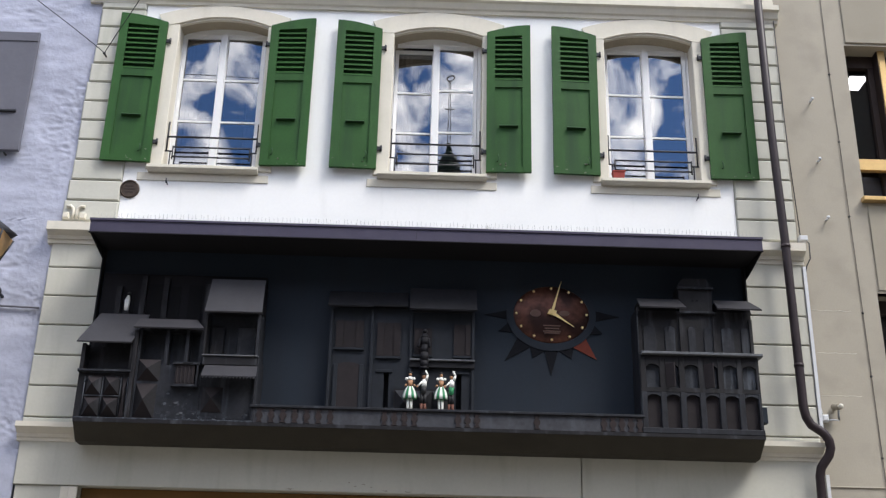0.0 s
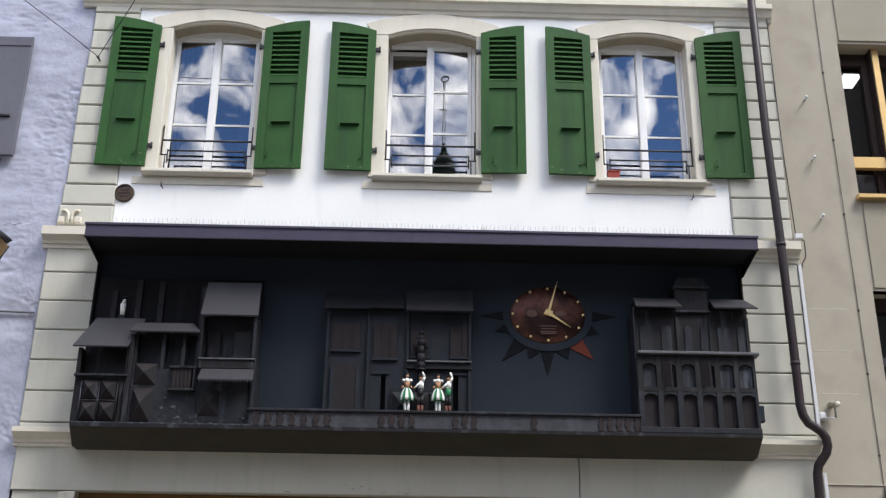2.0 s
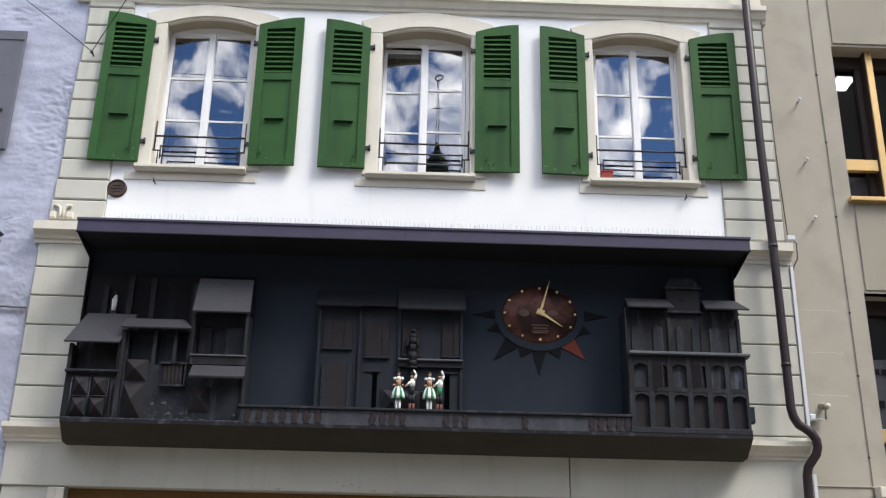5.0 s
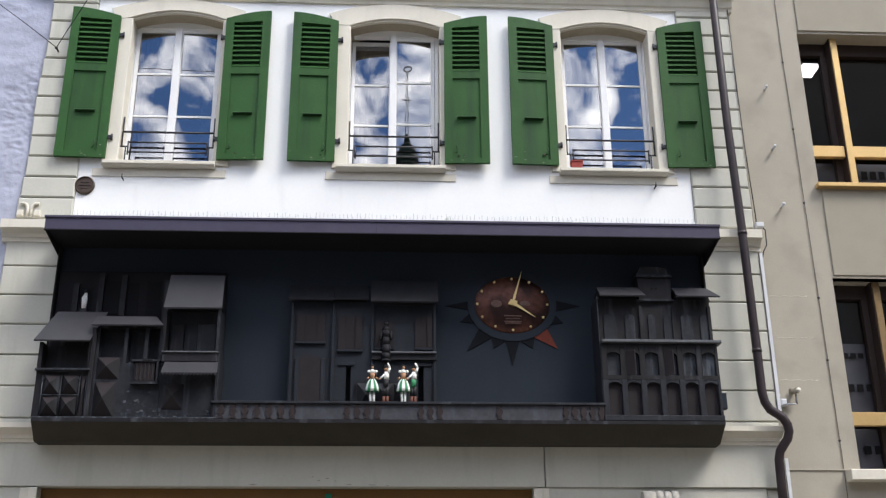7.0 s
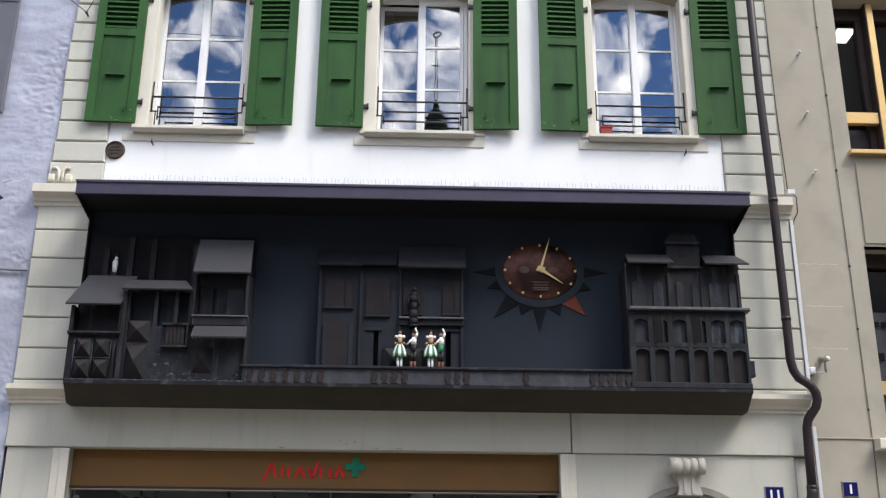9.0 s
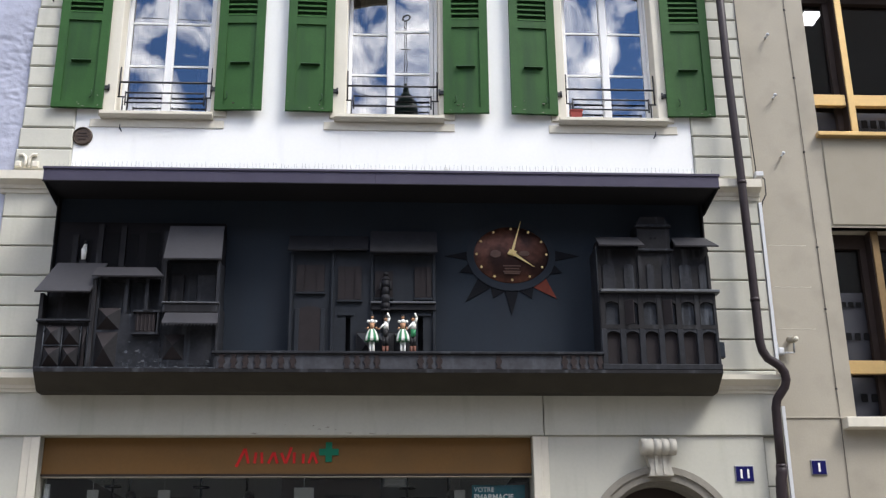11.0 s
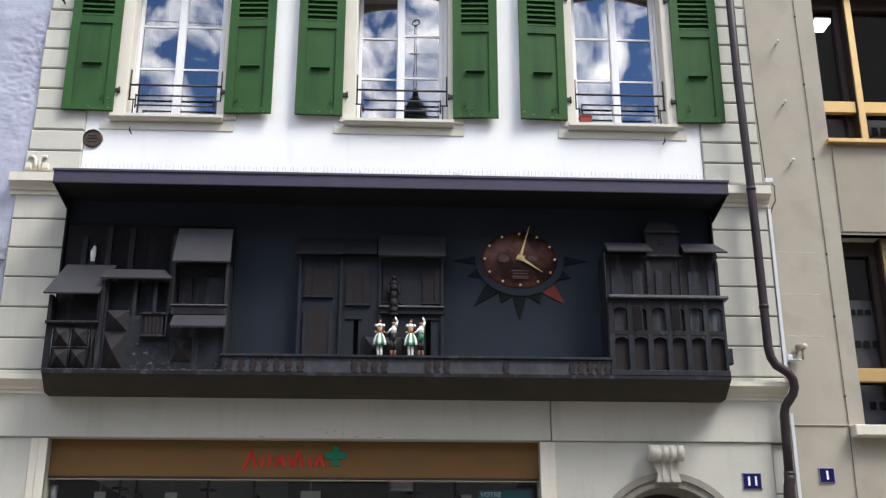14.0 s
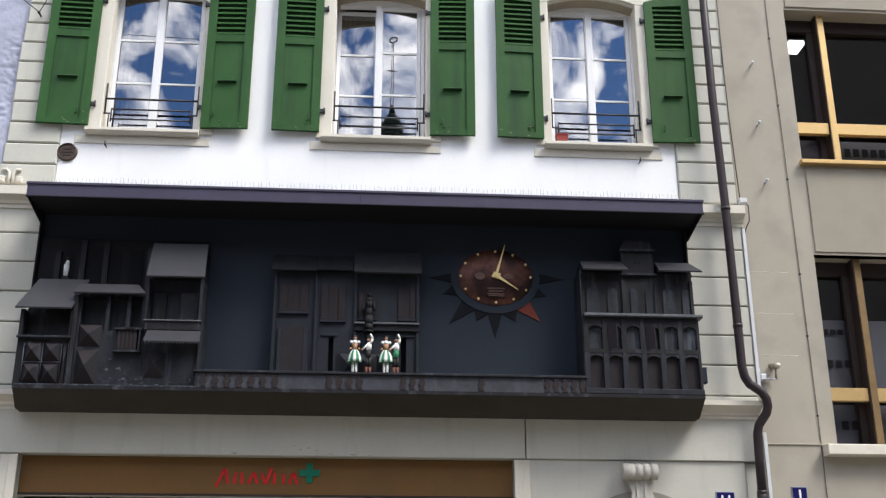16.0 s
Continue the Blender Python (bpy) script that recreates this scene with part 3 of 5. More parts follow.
def shutter(x0, x1, outer, tilt):
    """outer: -1 when the free edge, which is the taller one, lies to the left."""
    w = x1 - x0
    hinge = x1 if outer < 0 else x0
    sh = empty("window_shutter", "green painted wooden shutter, louvred above and panelled below, folded open", "shutter", "green window shutters")
    yb, yf = -0.035, -0.075
    z0, top_in, top_out = 7.112, 8.925, 9.025
    m = 0.095

    def top(x):
        u = (x1 - x) / w if outer < 0 else (x - x0) / w     # 0 at the hinge, 1 at the free edge
        return top_in + (top_out - top_in) * math.sin(u * math.pi / 2)

    for a, b, nm in ((x0, x0 + m, "stile"), (x1 - m, x1, "stile")):
        n = 4
        pts = [(a, z0), (b, z0)] + [(b + (a - b) * i / n, top(b + (a - b) * i / n)) for i in range(n + 1)]
        part(nm, one(prism, pts, yf, yb), M_GREEN, sh)
    n = 8
    a, b = x0 + m, x1 - m
    pts = [(a, 8.865 if outer > 0 else 8.885), (b, 8.885 if outer > 0 else 8.865)] + [(b + (a - b) * i / n, top(b + (a - b) * i / n)) for i in range(n + 1)]
    part("top_rail", one(prism, pts, yf, yb), M_GREEN, sh)
    part("middle_rail", one(box, a, b, yf, yb, 8.188, 8.275), M_GREEN, sh)
    part("bottom_rail", one(box, a, b, yf, yb, z0, 7.175), M_GREEN, sh)
    part("panel", one(box, a, b, yf + 0.018, yb, 7.175, 8.188), M_GREEN, sh)
    # added backing, its dark green stands for shade between the slats
    part("slat_gap_backing", one(box, a, b, yb - 0.004, yb + 0.004, 8.275, 8.88), M_GREEND, sh, "dark green backing that stands for the shaded gaps between the slats")
    for i in range(9):
        z = 8.285 + i * 0.0655
        bm = bmesh.new()
        profile(bm, [(yf + 0.004, z), (yf + 0.004, z + 0.012), (yb - 0.006, z + 0.046), (yb - 0.006, z + 0.034)], a, b)
        part("slat", bm, M_GREEN, sh)
    c = (a + b) / 2
    # slotted air vent with its little hood
    bm = bmesh.new()
    profile(bm, [(yf - 0.004, 7.672), (yf - 0.022, 7.680), (yf - 0.004, 7.698), (yf + 0.02, 7.698), (yf + 0.02, 7.672)], c - 0.105, c + 0.105)
    part("vent_hood", bm, M_GREEND, sh)
    # hook and hold-back near the foot
    hx = x1 - 0.13 if outer < 0 else x0 + 0.13
    bm = bmesh.new()
    tube(bm, [(hx, yf - 0.006, 7.32), (hx + 0.012, yf - 0.015, 7.28), (hx + 0.006, yf - 0.02, 7.235), (hx - 0.012, yf - 0.012, 7.225)], 0.007, 6)
    part("hook", bm, M_GREEND, sh)
    for z in (8.685, 7.375):
        bm = bmesh.new()
        e = hinge + (0.045 if outer < 0 else -0.045)
        box(bm, min(hinge, e), max(hinge, e), -0.05, -0.03, z - 0.022, z + 0.022)
        rod(bm, (e, -0.045, z - 0.035), (e, -0.045, z + 0.035), 0.012)
        part("hinge", bm, M_IRON, sh)
    # chipped paint round the foot
    for _ in range(5):
        px, pz = rng_chip.uniform(x0 + 0.02, x1 - 0.03), z0 + abs(rng_chip.gauss(0.0, 0.06)) + 0.006
        ww, hh = rng_chip.uniform(0.004, 0.020), rng_chip.uniform(0.0015, 0.0045)
        pts = [(px + ww * math.cos(q) * rng_chip.uniform(0.6, 1.2), pz + hh * math.sin(q) * rng_chip.uniform(0.6, 1.2)) for q in (0.3, 1.4, 2.6, 3.7, 5.1)]
        part("paint_chip", one(prism, pts, yf - 0.0015, yf + 0.004 if pz < 7.17 else yf + 0.03), M_JOINT, sh)
    # each leaf stands a little off the wall
    sh.matrix_basis = Matrix.Translation((hinge, -0.03, 0)) @ Matrix.Rotation(radians(-tilt * outer), 4, "Z") @ Matrix.Translation((-hinge, 0.03, 0))
    return sh


SHUT = ((-3.65, -3.105, -1), (-1.90, -1.385, 1), (-1.13, -0.61, -1), (0.612, 1.115, 1), (1.362, 1.882, -1), (3.118, 3.65, 1))
for i, (a, b, o) in enumerate(SHUT):
    shutter(a, b, o, 2.2 + 0.6 * math.sin(i * 2.3))

# planter on a sill
bm = bmesh.new()
prism(bm, [(2.028, 7.081), (2.142, 7.081), (2.150, 7.155), (2.020, 7.155)], -0.085, -0.005)
prism(bm, [(2.014, 7.155), (2.156, 7.155), (2.156, 7.170), (2.014, 7.170)], -0.091, 0.001)
thing("flower_pot", bm, M_TERRA, "small red plastic planter on the stone window sill", "flower pot")
# round plaque
pl = empty("wall_plaque", "round weathered bronze plaque fixed on the white wall", "plaque")
part("disc", one(rod, (-3.295, -0.012, 6.80), (-3.295, 0.001, 6.80), 0.092, 32), M_PLAQUE, pl)
bm = bmesh.new()
n = 32
for i in range(n):
    a, b = 2 * math.pi * i / n, 2 * math.pi * (i + 1) / n
    q = [bm.verts.new((-3.295 + r * math.cos(t), y, 6.80 + r * math.sin(t))) for t in (a, b) for r, y in ((0.09, -0.012), (0.095, -0.026), (0.105, -0.02), (0.108, 0.001))]
    for j in range(3):
        bm.faces.new([q[j], q[j + 1], q[j + 5], q[j + 4]])
part("rim", bm, M_PLAQUE, pl)
for z, h in ((6.835, 0.05), (6.80, 0.062), (6.765, 0.045)):
    part("letter_bar", one(box, -3.295 - h, -3.295 + h, -0.018, -0.011, z - 0.005, z + 0.005), M_BRONZE, pl)

# small iron wall pins below the sills
for x, z in ((-2.89, 6.87), (2.95, 6.87)):
    bm = bmesh.new()
    rod(bm, (x, 0.0, z), (x, -0.09, z + 0.01), 0.007, 6)
    rod(bm, (x, -0.085, z - 0.015), (x, -0.085, z + 0.04), 0.006, 6)
    thing("wall_pin", bm, M_IRON, "small iron pin in the white wall", "pin", "wall pins")


# ---- canopy over the clock case ----
can = empty("canopy", "violet-grey sheet metal canopy above the animated clock", "canopy")
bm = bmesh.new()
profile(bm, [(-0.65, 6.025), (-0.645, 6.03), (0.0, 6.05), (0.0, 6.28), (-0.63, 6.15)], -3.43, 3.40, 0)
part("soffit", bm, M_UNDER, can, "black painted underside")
bm = bmesh.new()
profile(bm, [(-0.668, 6.018), (-0.652, 6.018), (-0.652, 6.165), (-0.668, 6.165)], -3.445, -0.13)
part("fascia", bm, M_FASCIA, can)
bm = bmesh.new()
profile(bm, [(-0.668, 6.018), (-0.652, 6.018), (-0.652, 6.165), (-0.668, 6.165)], -0.127, 3.415)
part("fascia", bm, M_FASCIA, can)
part("top_edge", one(box, -3.455, 3.425, -0.68, -0.60, 6.145, 6.168), M_FASCIA, can)
part("drip_edge", one(box, -3.45, 3.42, -0.675, -0.655, 6.010, 6.020), M_UNDER, can)
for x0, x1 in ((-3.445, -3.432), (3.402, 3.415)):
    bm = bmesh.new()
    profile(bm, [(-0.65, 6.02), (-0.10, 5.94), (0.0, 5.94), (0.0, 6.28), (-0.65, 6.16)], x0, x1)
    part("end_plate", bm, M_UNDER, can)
can.location.z = -0.012

bm = bmesh.new()
x = -3.40
while x < 3.38:
    for y, lean in ((-0.60, -0.02), (-0.50, 0.03)):
        h = random.uniform(0.09, 0.115)
        dx = random.uniform(-0.012, 0.012)
        z = 6.13 + (y + 0.63) * 0.2
        rod(bm, (x, y, z), (x + dx, y + lean, z + h), 0.0014, 3)
    x += 0.042
thing("bird_spikes", bm, M_SPIKE, "rows of thin galvanised bird spikes on the canopy", "bird spikes", kind="stuff")
for x, n, s in ((0.60, 9, 0.10), (-1.42, 6, 0.05), (-0.28, 6, 0.05), (1.50, 7, 0.055), (-2.3, 5, 0.05), (2.5, 5, 0.04)):
    bm = bmesh.new()
    for i in range(n):
        a = -0.9 + 1.8 * i / (n - 1)
        tip = (x + s * math.sin(a) * 0.8, -0.6 + random.uniform(-0.02, 0.02), 6.135 + s * math.cos(a) * random.uniform(0.75, 1))
        rod(bm, (x + a * 0.01, -0.6, 6.13), tip, 0.0035, 4, 0, 0.001)
    thing("weed_tuft", bm, M_WEED, "tuft of dry weed growing on the canopy edge", "weed", "weeds on the canopy")


# ---- animated clock case ----
case = empty("clock_case", "long dark painted metal case of the animated street clock", "clock case")
part("back_panel", one(box, -3.405, 3.345, -0.10, -0.002, 4.14, 6.045), M_PANEL, case, "blue-black painted back panel")
for a, b in ((-3.42, -3.405), (3.345, 3.36)):
    part("side_panel", one(box, a, b, -0.20, -0.002, 4.14, 6.03), M_UNDER, case)
part("stage_floor", one(box, -1.68, 2.15, -0.445, -0.10, 4.14, 4.285), M_LEAD, case)
part("stage_rail", one(block, -1.70, 2.16, -0.475, -0.43, 4.287, 4.315, 0.006), M_LEADB, case, "worn lead rail")
part("parapet", one(box, -1.68, 2.15, -0.45, -0.446, 4.135, 4.287), M_PARA, case)
bm = bmesh.new()
profile(bm, [(-0.475, 4.10), (-0.475, 4.135), (0.0, 4.135), (0.0, 4.10)], -3.388, 3.335)
part("bottom_rail", bm, M_LEAD, case)
bm = bmesh.new()
a = [bm.verts.new(p) for p in ((-3.388, -0.46, 4.10), (3.335, -0.46, 4.10), (3.345, -0.20, 3.965), (-3.42, -0.20, 3.965))]
b = [bm.verts.new(p) for p in ((-3.388, -0.028, 4.10), (3.335, -0.028, 4.10), (3.345, -0.028, 3.965), (-3.42, -0.028, 3.965))]
bm.faces.new(a), bm.faces.new(b[::-1])
for i in range(4):
    bm.faces.new([a[i], a[(i + 1) % 4], b[(i + 1) % 4], b[i]])
part("underboard", bm, M_MESH, case, "olive-black board sloping back under the case")

# flat baluster shapes on the parapet
def baluster(x, h=0.135):
    pts = [(-0.030, 0), (0.030, 0), (0.014, 0.030), (0.033, 0.062), (0.030, 0.085), (0.014, 0.105), (0.030, h), (-0.030, h), (-0.014, 0.105), (-0.030, 0.085), (-0.033, 0.062), (-0.014, 0.030)]
    part("baluster", one(prism, [(x + p, 4.145 + q) for p, q in pts], -0.462, -0.449), M_BALUS, case)


for x0, n, d in ((-1.60, 7, 0.115), (-0.385, 4, 0.098), (0.335, 3, 0.092), (1.105, 1, 0.1), (1.76, 5, 0.088)):
    for i in range(n):
        baluster(x0 + i * d)
part("switch_box", one(block, 3.366, 3.42, -0.33, -0.25, 4.30, 4.46, 0.006), M_PANEL, case)


def roof(bm, x0, x1, y_e, z_e, y_t, z_t, inset_l=0.0, inset_r=0.0, th=0.014, mi=0):
    """A sloping metal roof from its eave to its top edge."""
    lo = [(x0, y_e, z_e), (x1, y_e, z_e), (x1 - inset_r, y_t, z_t), (x0 + inset_l, y_t, z_t)]
    a = [bm.verts.new(p) for p in lo]
    b = [bm.verts.new((p[0], p[1] + 0.006, p[2] - th)) for p in lo]
    bm.faces.new(a).material_index = mi
    bm.faces.new(b[::-1]).material_index = mi
    for i in range(4):
        bm.faces.new([a[(i + 1) % 4], a[i], b[i], b[(i + 1) % 4]]).material_index = mi


def arch_leaf(bm, x0, x1, z0, z1, y0, y1, mi=0):
    pts = [(x0, z0), (x1, z0)] + arc((x0 + x1) / 2, (x1 - x0) / 2, z1 - 0.022, z1, 6)[::-1]
    prism(bm, pts, y0, y1, mi)


def arcade(parent, x0, n, pitch, w, z0, z1, top, y_face, y_back, mats, bottom):
    """A face with arched openings: piers and spandrels in front of a recessed back."""
    for i in range(n):
        a = x0 + i * pitch
        up = arc(a + w / 2, w / 2, z1 - 0.03, z1, 8)
        bm = bmesh.new()
        prism(bm, up + [(a + w, top), (a, top)], y_face, y_back)
        part("arch", bm, mats[0], parent)
        part("recessed_panel", one(box, a - 0.002, a + w + 0.002, y_back - 0.004, y_back + 0.01, bottom, top), mats[1], parent)


# left model: a huddle of old houses
old = empty("model_old_town", "dark lead relief of huddled old houses in the clock case", "relief model")
F = -0.45
# rear block coloured black to stand for the shade behind the houses
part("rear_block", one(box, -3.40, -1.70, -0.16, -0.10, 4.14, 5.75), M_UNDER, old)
bm = bmesh.new()
box(bm, -3.43, -2.905, -0.42, -0.16, 4.14, 4.60)
box(bm, -3.43, -2.905, -0.30, -0.16, 4.60, 4.90)
box(bm, -3.43, -3.395, -0.44, -0.30, 4.60, 4.90)
box(bm, -2.95, -2.905, -0.44, -0.30, 4.60, 4.90)
part("house_body", bm, M_LEAD, old)
part("ledge", one(block, -3.435, -2.91, -0.47, -0.42, 4.605, 4.628, 0.005), M_LEADB, old)
for i in range(2):
    for k in range(2):
        x = -3.352 + i * 0.178
        part("diamond_boss", one(pyramid, x, x + 0.168, 4.16 + k * 0.213, 4.16 + k * 0.213 + 0.203, -0.42, 0.085, 0, 1), [M_RUST, M_LEAD], old)
part("diamond_boss", one(pyramid, -2.99, -2.945, 4.16, 4.56, -0.42, 0.04, 0, 1), [M_RUST, M_LEAD], old)
for x in (-3.358, -3.179, -3.002, -2.935):
    part("lattice_bar", one(rod, (x, -0.432, 4.15), (x, -0.432, 4.56), 0.006, 6), M_SCUFF, old)
part("lattice_bar", one(rod, (-3.358, -0.435, 4.368), (-3.002, -0.435, 4.368), 0.006, 6), M_SCUFF, old)
for x0, k in ((-3.358, 1), (-3.002, -1)):
    part("curved_bar", one(tube, [(x0, -0.432, 4.50), (x0 + k * 0.02, -0.432, 4.545), (x0 + k * 0.06, -0.432, 4.565)], 0.007, 6), M_SCUFF, old)
worn = random.Random(5)
for n in range(64):
    x = worn.uniform(-2.62, -1.74)
    z = 4.155 + abs(worn.gauss(0.0, 0.035 if x > -2.2 else 0.09))
    w, h = worn.uniform(0.006, 0.034), worn.uniform(0.004, 0.022)
    pts = [(x + w * math.cos(a) * worn.uniform(0.5, 1.2), z + h * math.sin(a) * worn.uniform(0.5, 1.2)) for a in (0.2, 1.1, 2.0, 3.1, 4.2, 5.3)]
    part("worn_spot", one(prism, pts, -0.4125 if x < -2.235 else -0.4025, -0.39), M_EDGE if n % 8 == 0 else M_SCUFF, old)
part("base_strip", one(block, -3.41, -1.68, -0.462, -0.40, 4.135, 4.152, 0.004), M_SCUFF, old)
bm = bmesh.new()
roof(bm, -3.475, -2.935, -0.50, 4.905, -0.27, 5.27, 0.13, -0.085)
part("roof", bm, M_ROOF, old, "grey lead roof with a projecting eave")
bm = bmesh.new()
prism(bm, [(-3.40, 4.90), (-2.93, 4.90), (-2.86, 5.24), (-3.35, 5.24)], -0.27, -0.16)
part("roof_core", bm, M_LEAD, old)
# middle house
bm = bmesh.new()
box(bm, -2.90, -2.235, -0.41, -0.16, 4.14, 4.70)
box(bm, -2.90, -2.235, -0.28, -0.16, 4.70, 5.07)
for x in (-2.895, -2.62, -2.42, -2.275):
    box(bm, x, x + 0.035, -0.41, -0.28, 4.70, 5.06)
part("house_body", bm, M_LEADB, old)
part("corner_post", one(block, -2.93, -2.885, -0.455, -0.16, 4.14, 5.05, 0.008), M_LEAD, old)
for x0, x1, z0, z1, y, h in ((-2.862, -2.640, 4.535, 4.755, -0.41, 0.085), (-2.862, -2.652, 4.15, 4.51, -0.41, 0.09), (-2.204, -2.004, 4.24, 4.49, -0.405, 0.06)):
    part("diamond_boss", one(pyramid, x0, x1, z0, z1, y, h, 0, 1), [M_RUST, M_LEAD], old)
fs = part("folding_shutter", one(box, -2.480, -2.290, -0.455, -0.41, 4.50, 4.70), M_RUST, old, "little rust-brown folding shutters")
for i in range(5):
    part("shutter_fold", one(block, -2.470 + i * 0.038, -2.455 + i * 0.038, -0.463, -0.454, 4.515, 4.685, 0.003), M_RUST, fs)
bm = bmesh.new()
box(bm, -2.510, -2.245, -0.475, -0.41, 4.70, 4.722)
box(bm, -2.510, -2.245, -0.475, -0.41, 4.475, 4.495)
box(bm, -2.270, -2.255, -0.47, -0.41, 4.495, 4.70)
part("bay_frame", bm, M_LEADB, old)
# dark sheet on the bay front stands for a shaded opening
part("bay_shade_sheet", one(box, -2.410, -2.310, -0.478, -0.474, 4.705, 4.718), M_VOID, old)
bm = bmesh.new()
roof(bm, -2.935, -2.232, -0.50, 5.068, -0.40, 5.185, 0.03, 0.10)
part("roof", bm, M_ROOF, old)
bm = bmesh.new()
prism(bm, [(-2.88, 5.06), (-2.25, 5.06), (-2.32, 5.18), (-2.86, 5.18)], -0.40, -0.16)
part("roof_core", bm, M_LEAD, old)
# right-hand tower of the huddle
bm = bmesh.new()
box(bm, -2.235, -1.685, -0.40, -0.12, 4.14, 4.80)
box(bm, -2.235, -1.685, -0.27, -0.12, 4.80, 5.28)
part("tower_post", one(box, -1.715, -1.685, -0.455, -0.27, 4.80, 5.24), M_LEADB, old)
part("tower_post", one(box, -2.235, -2.215, -0.455, -0.27, 4.80, 5.24), M_LEAD, old)
part("shutter_leaf", one(block, -2.19, -2.06, -0.31, -0.27, 4.82, 5.14, 0.006), M_LEAD, old)
part("shutter_leaf", one(block, -1.93, -1.74, -0.31, -0.27, 4.84, 5.14, 0.006), M_LEADB, old)
part("tower_body", bm, M_LEADB, old)
part("corner_post", one(block, -1.70, -1.668, -0.455, -0.12, 4.14, 4.80, 0.006), M_LEADB, old)
part("balcony_front", one(block, -2.225, -1.69, -0.475, -0.40, 4.70, 4.79, 0.005), M_LEAD, old)
part("balcony_rail", one(block, -2.235, -1.675, -0.49, -0.40, 4.79, 4.805, 0.004), M_EDGE, old)
bm = bmesh.new()
roof(bm, -2.245, -1.672, -0.51, 5.25, -0.36, 5.645, 0.015, 0.012)
part("roof", bm, M_ROOF, old)
bm = bmesh.new()
box(bm, -2.23, -1.69, -0.36, -0.12, 5.28, 5.63)
box(bm, -2.30, -2.232, -0.30, -0.12, 5.10, 5.61)
part("gable", bm, M_LEAD, old)
bm = bmesh.new()
roof(bm, -2.205, -1.665, -0.575, 4.565, -0.475, 4.695, 0.012, 0.012, 0.008)
n = 16
for i in range(n):
    x = -2.20 + i * 0.53 / n
    w = 0.53 / n
    prism(bm, [(x, 4.565), (x + w / 2, 4.535), (x + w, 4.565)], -0.578, -0.572)
part("awning", bm, M_ROOF, old, "grey scalloped awning")
# flat dark sheets that stand for shaded openings in the rear towers
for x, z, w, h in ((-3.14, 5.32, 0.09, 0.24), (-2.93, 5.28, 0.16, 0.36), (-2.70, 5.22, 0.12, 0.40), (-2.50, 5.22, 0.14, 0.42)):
    part("painted_opening", one(box, x, x + w, -0.165, -0.158, z, z + h), M_VOID, old)
for x, z, h in ((-3.24, 5.26, 0.34), (-2.99, 5.26, 0.46), (-2.76, 5.2, 0.5)):
    part("tower_post", one(box, x, x + 0.055, -0.20, -0.16, z, z + h), M_LEAD, old)

old.location.x = 0.02

# right model: arcaded town hall
hall = empty("model_town_hall", "dark lead relief of an arcaded town hall in the clock case", "relief model")
bm = bmesh.new()
box(bm, 2.155, 3.345, -0.41, -0.10, 4.14, 4.94)
box(bm, 2.165, 3.335, -0.36, -0.10, 4.94, 5.44)
part("hall_body", bm, M_LEAD, hall)
part("hall_side", one(box, 2.148, 2.155, -0.44, -0.10, 4.14, 5.44), M_LEADB, hall)
X0, PITCH = 2.212, 0.1935
for i in range(7):
    a = 2.155 if i == 0 else X0 + (i - 1) * PITCH + 0.134
    b = X0 + i * PITCH if i < 6 else 3.345
    part("pier", one(block, a, b, -0.458, -0.41, 4.14, 4.56, 0.006), M_LEADB, hall)
    part("upper_pier", one(block, a, b, -0.452, -0.41, 4.56, 4.93, 0.005), M_LEAD, hall)
arcade(hall, X0, 6, PITCH, 0.134, 4.20, 4.535, 4.56, -0.452, -0.41, (M_LEADB, M_RUST), 4.14)
arcade(hall, X0, 6, PITCH, 0.134, 4.60, 4.845, 4.93, -0.450, -0.41, (M_LEAD, M_SCUFF), 4.56)
part("plinth", one(block, 2.15, 3.35, -0.470, -0.41, 4.137, 4.195, 0.006), M_LEADB, hall)
part("middle_band", one(box, 2.157, 3.343, -0.456, -0.412, 4.558, 4.602), M_LEAD, hall)
for i in (1, 3):
    a = X0 + i * PITCH
    bm = bmesh.new()
    f = [(a, -0.455), (a + 0.075, -0.515), (a + 0.085, -0.509), (a + 0.010, -0.449)]
    lo = [bm.verts.new((x, y, 4.60)) for x, y in f]
    hi = [bm.verts.new((x, y, 4.85)) for x, y in f]
    bm.faces.new(lo[::-1]), bm.faces.new(hi)
    for j in range(4):
        bm.faces.new([lo[j], lo[(j + 1) % 4], hi[(j + 1) % 4], hi[j]])
    part("open_shutter", bm, M_RUST, hall)
part("string_ledge", one(block, 2.165, 3.385, -0.495, -0.36, 4.935, 4.965, 0.006), M_EDGE, hall, "worn lead ledge")
for x, w in ((2.22, 0.12), (2.44, 0.10), (2.68, 0.07), (2.84, 0.07), (3.02, 0.12), (3.22, 0.08)):
    part("window_leaf", one(arch_leaf, x, x + w, 5.0, 5.27, -0.372, -0.358), M_LEADB, hall)
for x in (2.17, 2.59, 2.93, 3.305):
    part("wall_strip", one(box, x, x + 0.03, -0.385, -0.36, 4.965, 5.36), M_LEAD, hall)
for x0, x1, i0, i1 in ((2.175, 2.645, 0.0, 0.04), (2.965, 3.415, 0.0, 0.09)):
    bm = bmesh.new()
    roof(bm, x0, x1, -0.50, 5.435, -0.34, 5.575, i0, i1)
    part("roof", bm, M_ROOF, hall)
    bm = bmesh.new()
    prism(bm, [(x0 + 0.02, 5.43), (x1 - 0.06, 5.43), (x1 - 0.10, 5.56), (x0 + 0.02, 5.56)], -0.34, -0.10)
    part("roof_core", bm, M_UNDER, hall)
bm = bmesh.new()
